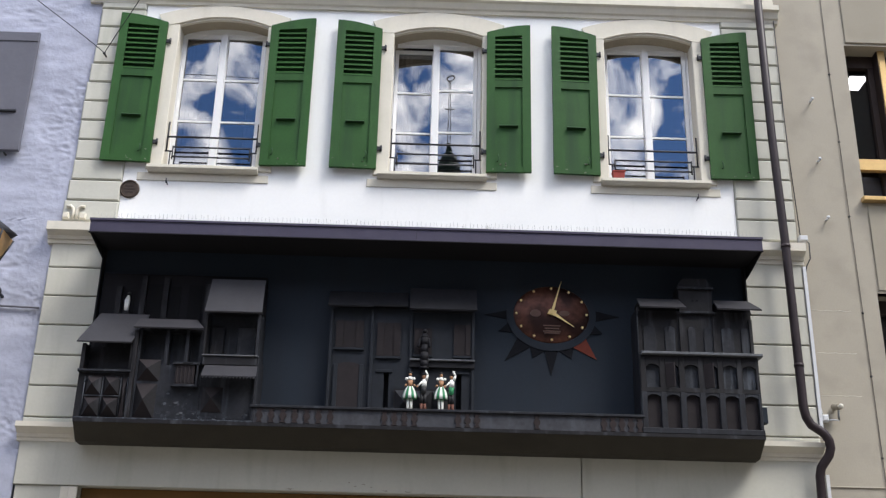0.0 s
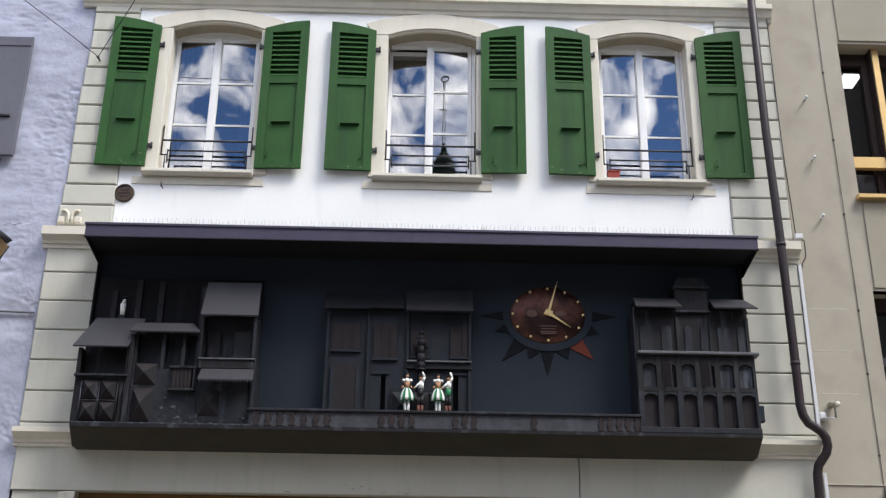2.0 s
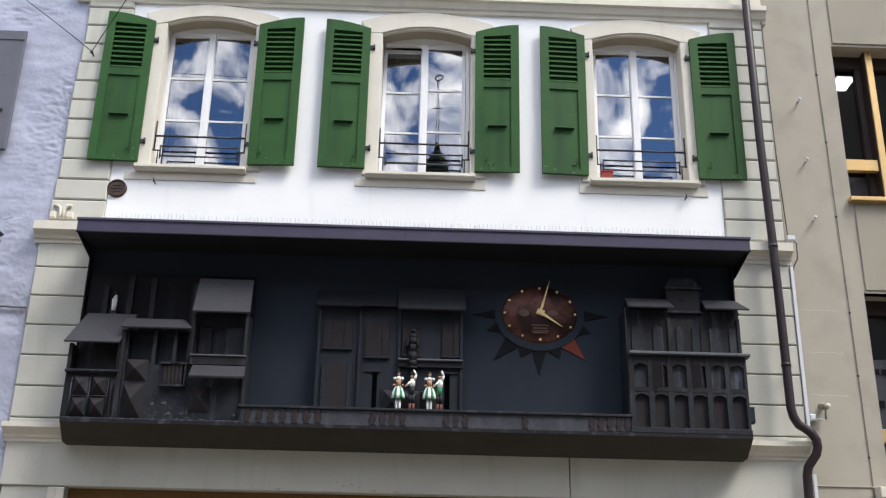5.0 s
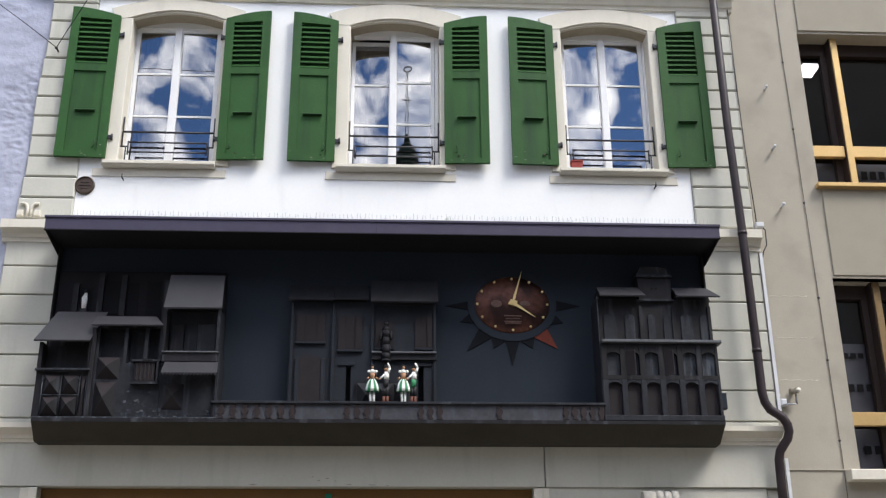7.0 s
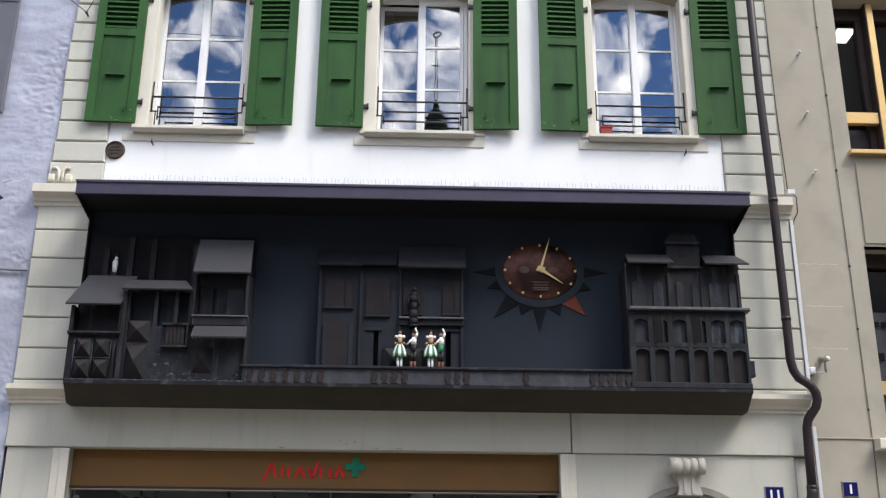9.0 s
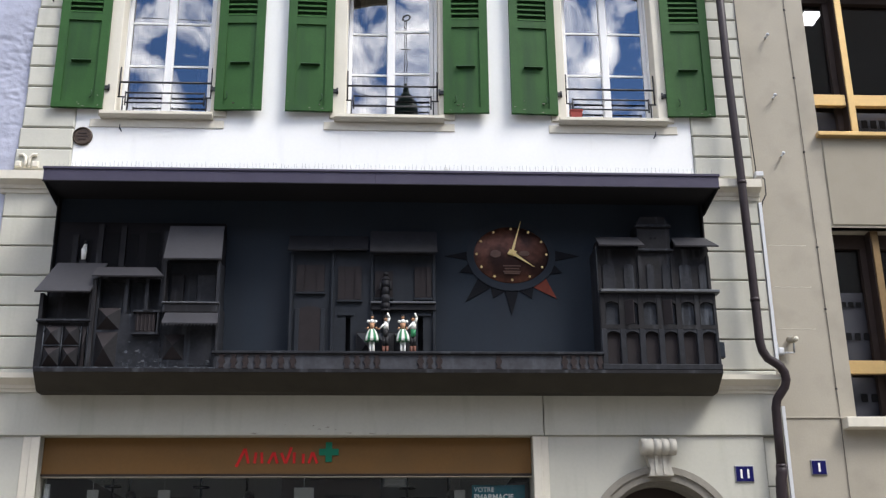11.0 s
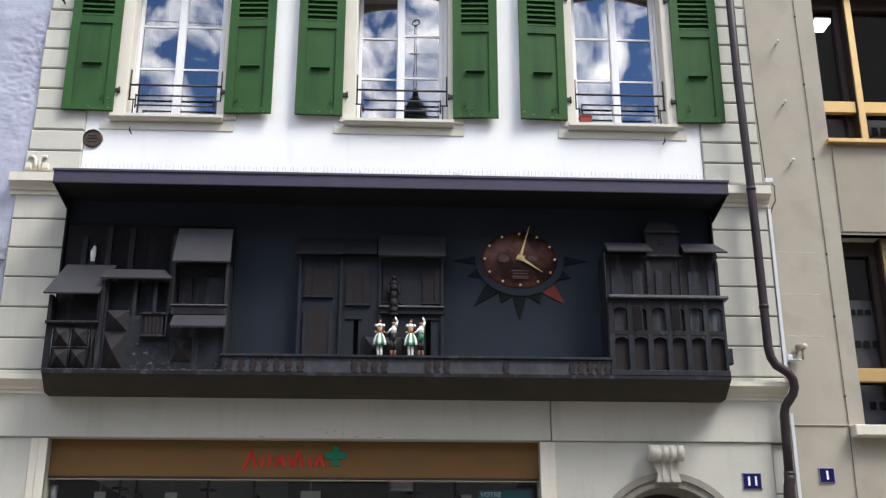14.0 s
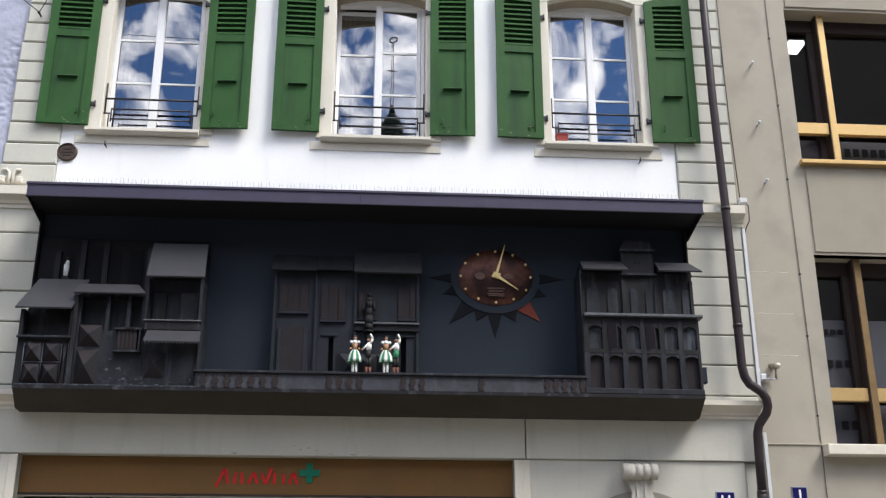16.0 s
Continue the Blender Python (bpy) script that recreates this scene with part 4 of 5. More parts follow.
box(bm, 2.605, 2.945, -0.37, -0.10, 5.40, 5.72)
prism(bm, [(2.605, 5.72), (2.945, 5.72), (2.90, 5.80), (2.65, 5.80)], -0.36, -0.10)
part("gable", bm, M_LEAD, hall)
for z in (5.42, 5.685):
    part("gable_ledge", one(block, 2.59, 2.96, -0.40, -0.36, z - 0.012, z + 0.012, 0.004), M_LEADB, hall)
# vent holes are dark discs, their shade put into the colour
bm = bmesh.new()
for x in (2.745, 2.79):
    rod(bm, (x, -0.372, 5.555), (x, -0.366, 5.555), 0.012, 10)
part("round_vents", bm, M_VOID, hall)

hall.location.x = -0.012

# central model: three tall houses behind the dancers
mid = empty("model_market_houses", "dark painted relief of three market houses behind the dancing dolls", "relief model")
part("house_front", one(box, -1.02, -0.577, -0.20, -0.10, 4.286, 5.43), M_HOUSEB, mid)
bm = bmesh.new()
pierced(bm, [-0.575, -0.445, -0.395, 0.285, 0.34, 0.465], [4.286, 4.742, 5.43], {(1, 0), (3, 0)}, -0.21, -0.10)
part("house_front", bm, M_HOUSEB, mid)
# slot backs are near-black so the shade is in the colour
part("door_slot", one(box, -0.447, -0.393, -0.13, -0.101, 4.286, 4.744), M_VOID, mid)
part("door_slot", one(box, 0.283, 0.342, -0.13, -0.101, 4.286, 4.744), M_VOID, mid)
for x in (-1.02, -0.60, -0.20, 0.435):
    part("corner_strip", one(block, x, x + 0.032, -0.235, -0.20, 4.287, 5.40, 0.005), M_HOUSEB, mid)
bm = bmesh.new()
arch_leaf(bm, -0.915, -0.70, 4.29, 4.845, -0.214, -0.20)
part("arched_door", bm, M_RUST, mid)
for x in (-0.96, -0.70):
    part("door_post", one(block, x, x + 0.045, -0.222, -0.20, 4.288, 4.82, 0.004), M_HOUSEB, mid)
for x in (-0.53, 0.25):
    part("door_lintel", one(block, x, x + 0.17, -0.225, -0.208, 4.743, 4.773, 0.004), M_HOUSEB, mid)
for x0, x1, z0, z1, y in ((-0.945, -0.68, 5.0, 5.285, -0.20), (-0.52, -0.30, 4.915, 5.27, -0.21), (0.265, 0.415, 4.94, 5.27, -0.21), (-0.14, 0.02, 4.94, 5.22, -0.21)):
    bm = bmesh.new()
    box(bm, x0, x1, y - 0.008, y, z0, z1)
    w = (x1 - x0) / 4
    box(bm, x0 - 0.01, x0 + w, y - 0.02, y - 0.008, z0, z1)
    box(bm, x1 - w, x1 + 0.01, y - 0.02, y - 0.008, z0, z1)
    part("shuttered_window", bm, M_RUST, mid)
    part("window_sill", one(block, x0 - 0.02, x1 + 0.02, y - 0.03, y, z0 - 0.03, z0 - 0.005, 0.004), M_HOUSEB, mid)
part("balcony_ledge", one(block, -0.19, 0.47, -0.275, -0.20, 4.865, 4.885, 0.004), M_EDGE, mid)
# dark strip under the ledge, painted as the ledge's shadow
part("balcony_shadow_board", one(block, -0.19, 0.47, -0.25, -0.20, 4.80, 4.865, 0.004), M_HOUSE, mid)
for x0, x1, z, zt, ye in ((-1.045, -0.585, 5.425, 5.62, -0.30), (-0.58, -0.225, 5.435, 5.62, -0.30), (-0.205, 0.485, 5.395, 5.66, -0.35)):
    bm = bmesh.new()
    roof(bm, x0, x1, ye, z, ye + 0.13, zt, 0, 0)
    part("roof", bm, M_HOUSE, mid)
    part("roof_core", one(box, x0 + 0.02, x1 - 0.02, ye + 0.13, -0.10, z, zt - 0.01), M_HOUSE, mid)
mid.location.x = 0.03
# fountain with its statue
fo = empty("model_fountain", "dark little fountain basin and column in front of the model houses", "relief model")
bm = bmesh.new()
for i in range(3):
    pyramid(bm, -0.30 + i * 0.187, -0.114 + i * 0.187, 4.30, 4.56, -0.235, 0.07, 0, 1)
part("basin", bm, [M_LEADB, M_HOUSE], fo)
bm = bmesh.new()
box(bm, -0.31, 0.27, -0.236, -0.212, 4.287, 4.575)
part("basin_back", bm, M_LEAD, fo)
part("column", one(rod, (-0.012, -0.255, 4.56), (-0.012, -0.255, 4.775), 0.028, 10), M_LEAD, fo)
bm = bmesh.new()
sx, sy = -0.012, -0.262
robe = ((0.048, 4.775), (0.048, 4.795), (0.036, 4.80), (0.045, 4.86), (0.041, 4.95), (0.035, 5.03), (0.044, 5.10), (0.034, 5.135), (0.014, 5.155))
for (r0, z0), (r1, z1) in zip(robe, robe[1:]):
    rod(bm, (sx, sy, z0), (sx, sy, z1), r0, 12, 0, r1)
ball(bm, (sx, sy, 5.175), 0.026)
rod(bm, (sx - 0.045, sy, 5.10), (sx - 0.062, sy - 0.02, 5.00), 0.013, 6)
rod(bm, (sx + 0.045, sy, 5.10), (sx + 0.050, sy - 0.03, 5.00), 0.013, 6)
thing("statue", bm, M_HOUSE, "small dark robed statue on the model fountain column", "statue")


# ---- sun-shaped clock ----
CX, CZ, YD = 1.302, 5.445, -0.10
clock = empty("sun_clock", "sun-shaped clock with a copper dial and gilded hands", "clock")


def ell(a, b, n=48):
    return [(CX + a * math.cos(2 * math.pi * i / n), CZ + b * math.sin(2 * math.pi * i / n)) for i in range(n)]


def dome(bm, a, b, y0, y1, rim, n=48):
    """An oval dish that swells from y0 at its rim to y1 in the middle."""
    rings = []
    for k, (s, y) in enumerate(((1.0, y0 + 0.004), (1.0, y0), (0.97, y0 - rim), (0.8, y0 + (y1 - y0) * 0.45 - rim * 0.5), (0.5, y0 + (y1 - y0) * 0.82), (0.15, y1))):
        rings.append([bm.verts.new((x, y, z)) for x, z in ((CX + a * s * math.cos(2 * math.pi * i / n), CZ + b * s * math.sin(2 * math.pi * i / n)) for i in range(n))])
    for p, q in zip(rings, rings[1:]):
        for i in range(n):
            j = (i + 1) % n
            bm.faces.new([p[i], p[j], q[j], q[i]]).smooth = True
    bm.faces.new(rings[-1])
    bm.faces.new(rings[0][::-1])


bm = bmesh.new()
prism(bm, ell(0.468, 0.394), YD - 0.018, YD)
part("ring", bm, M_RING, clock, "blue-black dial ring")
part("dial", one(dome, 0.395, 0.312, YD - 0.020, YD - 0.07, 0.006), M_COPPER, clock, "mottled copper dial")
for i in range(12):
    a = math.pi / 6 * i
    part("hour_stud", one(rod, (CX + 0.368 * math.sin(a), YD - 0.052, CZ + 0.282 * math.cos(a)), (CX + 0.368 * math.sin(a), YD - 0.036, CZ + 0.282 * math.cos(a)), 0.011, 12, 0, 0.014), M_GOLD, clock)
TIPS = [((0.715, -0.003), 0.06, 0), ((0.53, -0.19), 0.065, 0), ((0.463, -0.472), 0.085, 1), ((0.204, -0.473), 0.085, 0), ((-0.01, -0.654), 0.075, 0), ((-0.2, -0.473), 0.085, 0), ((-0.486, -0.511), 0.085, 0), ((-0.55, -0.19), 0.065, 0), ((-0.70, -0.015), 0.05, 0)]
for (tx, tz), w, red in TIPS:
    t = math.atan2(tz / 0.394, tx / 0.468)
    bx, bz = 0.45 * math.cos(t), 0.38 * math.sin(t)
    d = Vector((tx - bx, tz - bz)).normalized()
    p = Vector((-d.y, d.x)) * w
    part("ray", one(prism, [(CX + bx + p.x, CZ + bz + p.y), (CX + bx - p.x, CZ + bz - p.y), (CX + tx, CZ + tz)], YD - 0.010, YD + 0.002), M_RAYR if red else M_RAYD, clock, "red painted ray" if red else "")
# pale oval patches painted as highlights, and engraved bars on the dial
for x, z, a, b in ((-0.17, -0.005, 0.055, 0.04), (0.13, 0.0, 0.055, 0.028)):
    bm = bmesh.new()
    prism(bm, [(CX + x + a * math.cos(2 * math.pi * i / 20), CZ + z + b * math.sin(2 * math.pi * i / 20)) for i in range(20)], YD - 0.074, YD - 0.04)
    part("highlight_patch", bm, M_PALE, clock)
for z, h in ((-0.135, 0.09), (-0.165, 0.075), (-0.195, 0.09), (-0.215, 0.08)):
    part("letter_bar", one(box, CX - h, CX + h, YD - 0.068, YD - 0.04, CZ + z - 0.006, CZ + z + 0.006), M_PALE, clock)


def hand(dx, dz, w):
    d = Vector((dx, dz))
    u, p = d.normalized(), Vector((-d.y, d.x)).normalized()
    pts = []
    for s, q in ((-0.0, 0.6), (0.15, 1.0), (0.5, 0.55), (1.0, 0.10)):
        pts.append((s, q))
    left = [(CX + d.x * s + p.x * w * q, CZ + d.y * s + p.y * w * q) for s, q in pts]
    right = [(CX + d.x * s - p.x * w * q, CZ + d.y * s - p.y * w * q) for s, q in pts]
    return one(prism, right + left[::-1], YD - 0.098, YD - 0.090)


part("minute_hand", hand(0.101, 0.348, 0.014), M_GOLD, clock)
part("hour_hand", hand(0.227, -0.154, 0.016), M_GOLD, clock)
bm = bmesh.new()
prism(bm, [(CX + 0.055 * math.cos(math.pi / 2 * i + 0.4), CZ + 0.04 * math.sin(math.pi / 2 * i + 0.4)) for i in range(4)], YD - 0.100, YD - 0.070)
rod(bm, (CX, YD - 0.115, CZ), (CX, YD - 0.095, CZ), 0.020, 12)
part("hub", bm, M_GOLD, clock)


# ---- dancing dolls ----
DM = [M_DOLLW, M_DOLLG, M_DOLLB, M_DOLLT, M_DOLLR]
Y = -0.385


def skirt(bm, x, z0, z1, r0, r1, n=14):
    rings = []
    for k in range(5):
        u = k / 4
        r = r1 + (r0 - r1) * (math.sin(u * math.pi / 2) ** 0.75)
        rings.append([bm.verts.new((x + r * math.cos(2 * math.pi * i / n), Y + 0.6 * r * math.sin(2 * math.pi * i / n), z1 + (z0 - z1) * u)) for i in range(n)])
    for a, b in zip(rings, rings[1:]):
        for i in range(n):
            f = bm.faces.new([a[i], b[i], b[(i + 1) % n], a[(i + 1) % n]])
            f.material_index, f.smooth = i % 2, True
    bm.faces.new(rings[0]).material_index = 0
    bm.faces.new(rings[-1][::-1]).material_index = 1


def lady(x, s=1.0):
    bm = bmesh.new()
    z = 4.287
    for k in (-1, 1):
        rod(bm, (x + k * 0.016, Y, z), (x + k * 0.016, Y, z + 0.155), 0.011, 8, 0, 0.014)
        ball(bm, (x + k * 0.018, Y - 0.012, z + 0.008), 0.014, 0, 1, 1.4, 0.6)
    skirt(bm, x, z + 0.145, z + 0.285, 0.073, 0.018)
    rod(bm, (x, Y, z + 0.27), (x, Y, z + 0.335), 0.020, 8, 3, 0.028)
    rod(bm, (x, Y, z + 0.335), (x, Y, z + 0.37), 0.030, 8, 0, 0.018)
    for k in (-1, 1):
        ball(bm, (x + k * 0.036, Y, z + 0.352), 0.016, 0, 1, 0.8, 1)
        rod(bm, (x + k * 0.038, Y, z + 0.345), (x + k * 0.036, Y - 0.01, z + 0.29), 0.009, 6, 2)
        rod(bm, (x + k * 0.036, Y - 0.01, z + 0.29), (x + k * 0.050, Y - 0.02, z + 0.272), 0.009, 6, 3)
    ball(bm, (x, Y, z + 0.395), 0.015, 3)
    ball(bm, (x, Y + 0.006, z + 0.410), 0.020, 2, 1, 1, 0.8)
    rod(bm, (x - 0.022, Y, z + 0.413), (x + 0.022, Y, z + 0.413), 0.007, 6, 2)
    box(bm, x - 0.02, x + 0.02, Y - 0.025, Y + 0.025, z - 0.002, z + 0.004, 2)
    return thing("lady_doll", bm, DM, "small painted dancing doll in a green and white striped skirt", "doll", "dancing dolls")


def man(x, leg, coat):
    bm = bmesh.new()
    z = 4.287
    for k in (-1, 1):
        rod(bm, (x + k * 0.020, Y, z), (x + k * 0.016, Y, z + 0.10), 0.013, 8, leg, 0.016)
        rod(bm, (x + k * 0.016, Y, z + 0.10), (x + k * 0.012, Y, z + 0.20), 0.017, 8, 2, 0.02)
        ball(bm, (x + k * 0.022, Y - 0.014, z + 0.010), 0.016, leg, 1, 1.5, 0.6)
    rod(bm, (x, Y, z + 0.19), (x + 0.004, Y, z + 0.27), 0.026, 10, coat, 0.028)
    rod(bm, (x + 0.004, Y, z + 0.27), (x + 0.010, Y, z + 0.345), 0.029, 10, 0, 0.024)
    rod(bm, (x + 0.022, Y - 0.01, z + 0.335), (x + 0.040, Y - 0.02, z + 0.385), 0.014, 8, 0, 0.012)
    rod(bm, (x + 0.040, Y - 0.02, z + 0.385), (x + 0.018, Y - 0.02, z + 0.435), 0.012, 8, 0, 0.008)
    rod(bm, (x - 0.015, Y - 0.01, z + 0.32), (x - 0.055, Y - 0.02, z + 0.275), 0.011, 8, 0, 0.008)
    ball(bm, (x - 0.062, Y - 0.02, z + 0.270), 0.010, 3)
    ball(bm, (x + 0.004, Y, z + 0.375), 0.020, 3)
    rod(bm, (x + 0.002, Y, z + 0.388), (x + 0.002, Y, z + 0.412), 0.021, 10, 2, 0.014)
    box(bm, x - 0.02, x + 0.02, Y - 0.025, Y + 0.025, z - 0.002, z + 0.004, 2)
    return thing("gentleman_doll", bm, DM, "small painted dancing doll in a white shirt and dark coat", "doll", "dancing dolls")


lady(-0.145)
man(-0.012, 4, 2)
lady(0.163)
man(0.262, 4, 1)
bm = bmesh.new()
rod(bm, (-3.10, -0.185, 5.33), (-3.10, -0.185, 5.45), 0.022, 8, 0, 0.03)
rod(bm, (-3.10, -0.185, 5.45), (-3.09, -0.185, 5.50), 0.026, 8, 0, 0.014)
ball(bm, (-3.09, -0.185, 5.52), 0.020, 2)
box(bm, -3.13, -3.07, -0.205, -0.16, 5.28, 5.33, 2)
thing("bell_doll", bm, DM, "tiny pale doll in a dark niche of the model tower", "doll")


# ---- downpipe and conduit ----
pipe = empty("downpipe", "dark brown painted metal rainwater downpipe on the house corner", "downpipe")
part("upper_pipe", one(tube, [(3.765, -0.21, 12.0), (3.768, -0.21, 7.6), (3.795, -0.21, 6.3), (3.805, -0.21, 5.0), (3.807, -0.21, 4.50), (3.825, -0.21, 4.40), (3.87, -0.21, 4.32), (3.94, -0.21, 4.275), (3.995, -0.205, 4.235), (4.035, -0.20, 4.17), (4.045, -0.19, 4.10),
     (4.03, -0.17, 4.03), (3.985, -0.15, 3.965), (3.95, -0.13, 3.91), (3.937, -0.11, 3.83), (3.935, -0.10, 3.6), (3.93, -0.10, 3.2)], 0.046, 14), M_PIPE, pipe)
part("lower_pipe", one(tube, [(3.931, -0.10, 3.26), (3.929, -0.10, 3.17), (3.915, -0.10, 3.12), (3.905, -0.10, 3.0), (3.90, -0.10, 0.02)], 0.055, 14), M_PIPE, pipe)
for z, x, y in ((6.26, 3.796, -0.21), (4.94, 3.805, -0.21), (3.24, 3.93, -0.105)):
    bm = bmesh.new()
    rod(bm, (x, y, z - 0.018), (x, y, z + 0.018), 0.051, 16)
    rod(bm, (x + 0.04, y, z), (x + 0.085, -0.02, z), 0.012, 6)
    part("pipe_clamp", bm, M_PIPE, pipe)
pipe.location.x = 0.02
con = empty("white_conduit", "white plastic conduit between the two houses", "conduit")
part("conduit", one(box, 4.036, 4.070, -0.045, -0.005, 4.33, 6.10), M_PIPEW, con)
part("lower_conduit", one(box, 4.040, 4.075, -0.045, -0.005, 0.05, 3.86), M_PIPEW, con)
bm = bmesh.new()
block(bm, 4.03, 4.115, -0.08, 0.0, 6.40, 6.455, 0.006)
thing("junction_box", bm, M_PIPEW, "small white junction box on the cornice end", "junction box")
bm = bmesh.new()
tube(bm, [(4.10, -0.03, 6.42), (4.14, -0.03, 6.38), (4.135, -0.03, 6.2), (4.09, -0.03, 6.12), (4.07, -0.03, 6.05)], 0.007, 6)
tube(bm, [(4.008, -0.036, 9.4), (4.01, -0.036, 8.2), (4.02, -0.036, 7.4), (4.05, -0.036, 6.46)], 0.006, 6)
thing("thin_cable", bm, M_IRON, "thin dark cable clipped along the wall corner", "cable")


# ---- shop front ----
shop = empty("shop_sign", "ochre-brown shop fascia board with a red emblem", "shop sign")
part("board", one(box, -3.375, 1.465, 0.10, 0.16, 3.205, 3.56), M_SIGN, shop)
part("lower_rail", one(box, -3.375, 1.465, 0.085, 0.16, 3.185, 3.203), M_BRONZE, shop)
part("bright_rail", one(box, -3.375, 1.465, 0.092, 0.16, 3.170, 3.180), M_GREY2, shop)
# emblem in plain red strokes
def stroke(x0, z0, x1, z1, w=0.013):
    d = Vector((x1 - x0, z1 - z0))
    p = Vector((-d.y, d.x)).normalized() * w
    part("emblem_stroke", one(prism, [(x0 + p.x, z0 + p.y), (x0 - p.x, z0 - p.y), (x1 - p.x, z1 - p.y), (x1 + p.x, z1 + p.y)], 0.090, 0.101), M_RED, shop, "red enamel stroke")


for x0, z0, x1, z1 in ((-1.515, 3.272, -1.435, 3.452), (-1.432, 3.452, -1.395, 3.305), (-1.335, 3.305, -1.325, 3.415), (-1.268, 3.415, -1.262, 3.305), (-1.20, 3.305, -1.15, 3.415), (-1.145, 3.415, -1.11, 3.305),
                       (-1.075, 3.41, -1.03, 3.305), (-1.026, 3.305, -0.975, 3.465), (-0.945, 3.305, -0.945, 3.415), (-0.855, 3.305, -0.855, 3.40), (-0.80, 3.305, -0.765, 3.415), (-0.76, 3.415, -0.715, 3.305)):
    stroke(x0 + 0.036, z0, x1 + 0.036, z1)
bm = bmesh.new()
c, z, a, b = -0.566, 3.417, 0.032, 0.098
prism(bm, [(c - a, z - b), (c + a, z - b), (c + a, z - a), (c + b, z - a), (c + b, z + a), (c + a, z + a), (c + a, z + b), (c - a, z + b), (c - a, z + a), (c - b, z + a), (c - b, z - a), (c - a, z - a)], 0.086, 0.10)
part("green_cross", bm, M_CROSS, shop, "green enamel cross")
# stone jambs
for x0, x1, a, b in ((-3.55, -3.38, -3.47, -3.38), (1.47, 1.63, 1.47, 1.56)):
    j = empty("shop_jamb", "stepped beige stone jamb of the shop front", "jamb", kind="structure")
    part("outer_fillet", one(block, x0, x1, -0.018, 0.02, 0.0, 3.555, 0.006), M_TRIM, j)
    part("inner_fillet", one(block, a, b, -0.030, 0.02, 0.0, 3.552, 0.006), M_TRIM, j)
sw = empty("shop_window", "large shop window under the ochre fascia", "window", kind="structure")
p = part("pane", one(box, -3.36, 1.45, 0.14, 0.150, 0.30, 3.16), M_PANE2, sw)
p.visible_shadow = False
part("stall_riser", one(box, -3.38, 1.47, 0.08, 0.20, 0.0, 0.30), M_BRONZE, sw)
bm = bmesh.new()
box(bm, -3.38, 1.47, 0.36, 4.9, 3.40, 3.44)
thing("ceiling", bm, M_SHOPCEIL, "grey shop ceiling behind the window", "ceiling", kind="structure")
# added dark box in place of the ceiling's unlit stretch
bm = bmesh.new()
box(bm, -1.05, -0.05, 0.40, 3.5, 2.95, 3.395)
thing("shop_dark_zone", bm, M_BRONZE, "added dark box that stands for the unlit stretch of shop ceiling", "bulkhead", kind="structure")
for x, y in ((-2.62, 0.60), (-1.42, 0.60), (0.66, 0.60), (-2.05, 1.6), (0.25, 1.7), (-3.0, 1.5)):
    sp = empty("spotlight", "small dark spotlight hanging from the shop ceiling", "spotlight", "shop spotlights")
    part("ceiling_plate", one(rod, (x, y, 3.255), (x, y, 3.27), 0.095, 14), M_VOID, sp)
    part("stem", one(rod, (x, y, 3.0), (x, y, 3.40), 0.014, 8), M_VOID, sp)
    part("lamp_head", one(rod, (x + 0.02, y, 3.06), (x + 0.05, y - 0.11, 2.98), 0.05, 12), M_VOID, sp)
for x, y, w, h in ((-2.97, 0.32, 0.11, 3.08), (-2.27, 0.32, 0.12, 3.075), (-0.92, 0.34, 0.20, 3.10), (0.70, 0.32, 0.11, 3.07)):
    bm = bmesh.new()
    block(bm, x, x + w, y, y + 0.02, 2.80, h, 0.004)
    rod(bm, (x + w / 2, y + 0.01, h - 0.01), (x + w / 2, y + 0.01, 3.41), 0.003, 5)
    thing("hanging_card", bm, M_ENAMEL, "white display card hanging in the shop window", "display card", "display cards")
for x, y, w in ((-2.55, 0.9, 0.5), (-1.7, 1.0, 0.45), (0.15, 0.9, 0.4), (-0.6, 0.38, 0.35)):
    bm = bmesh.new()
    block(bm, x, x + w, y, y + 0.3, 1.9, 3.05 + 0.03 * math.sin(x * 4), 0.01)
    box(bm, x - 0.02, x + w + 0.02, y + 0.02, y + 0.3, 0.0, 1.9)
    thing("display_cabinet", bm, M_VOID, "tall dark display cabinet inside the shop", "cabinet", "shop cabinets")
bm = bmesh.new()
block(bm, -3.35, -3.30, 0.155, 0.20, 2.9, 3.12, 0.008)
thing("alarm_box", bm, M_PIPEW, "small white alarm box inside the shop window edge", "alarm box")
# pale box put in for the patch of light by the ceiling
bm = bmesh.new()
block(bm, -0.02, 0.22, 0.5, 0.56, 3.13, 3.33, 0.02)
thing("light_patch_box", bm, M_PIPEW, "added pale box that stands for a light patch near the shop ceiling", "air outlet")
po = empty("shop_poster", "teal poster with white lettering inside the shop window", "poster")
part("sheet", one(box, 0.865, 1.40, 0.165, 0.172, 2.40, 3.098), M_POSTER, po)
for body, size, z, fat in (("VOTRE", 0.066, 3.030, 0.0), ("PHARMACIE", 0.074, 2.955, 0.0022)):
    tx = bpy.data.curves.new("lettering", "FONT")
    tx.body = body
    tx.size = size
    tx.extrude = 0.001
    tx.offset = fat
    tx.materials.append(M_ENAMEL)
    lt = new("lettering", tx)
    lt.parent = po
    lt.matrix_basis = pose(0.885, 0.162, z, 90, 0, 0)


# ---- arched door ----
dr = empty("door_surround", "stone door arch with a scrolled keystone", "door arch", kind="structure")
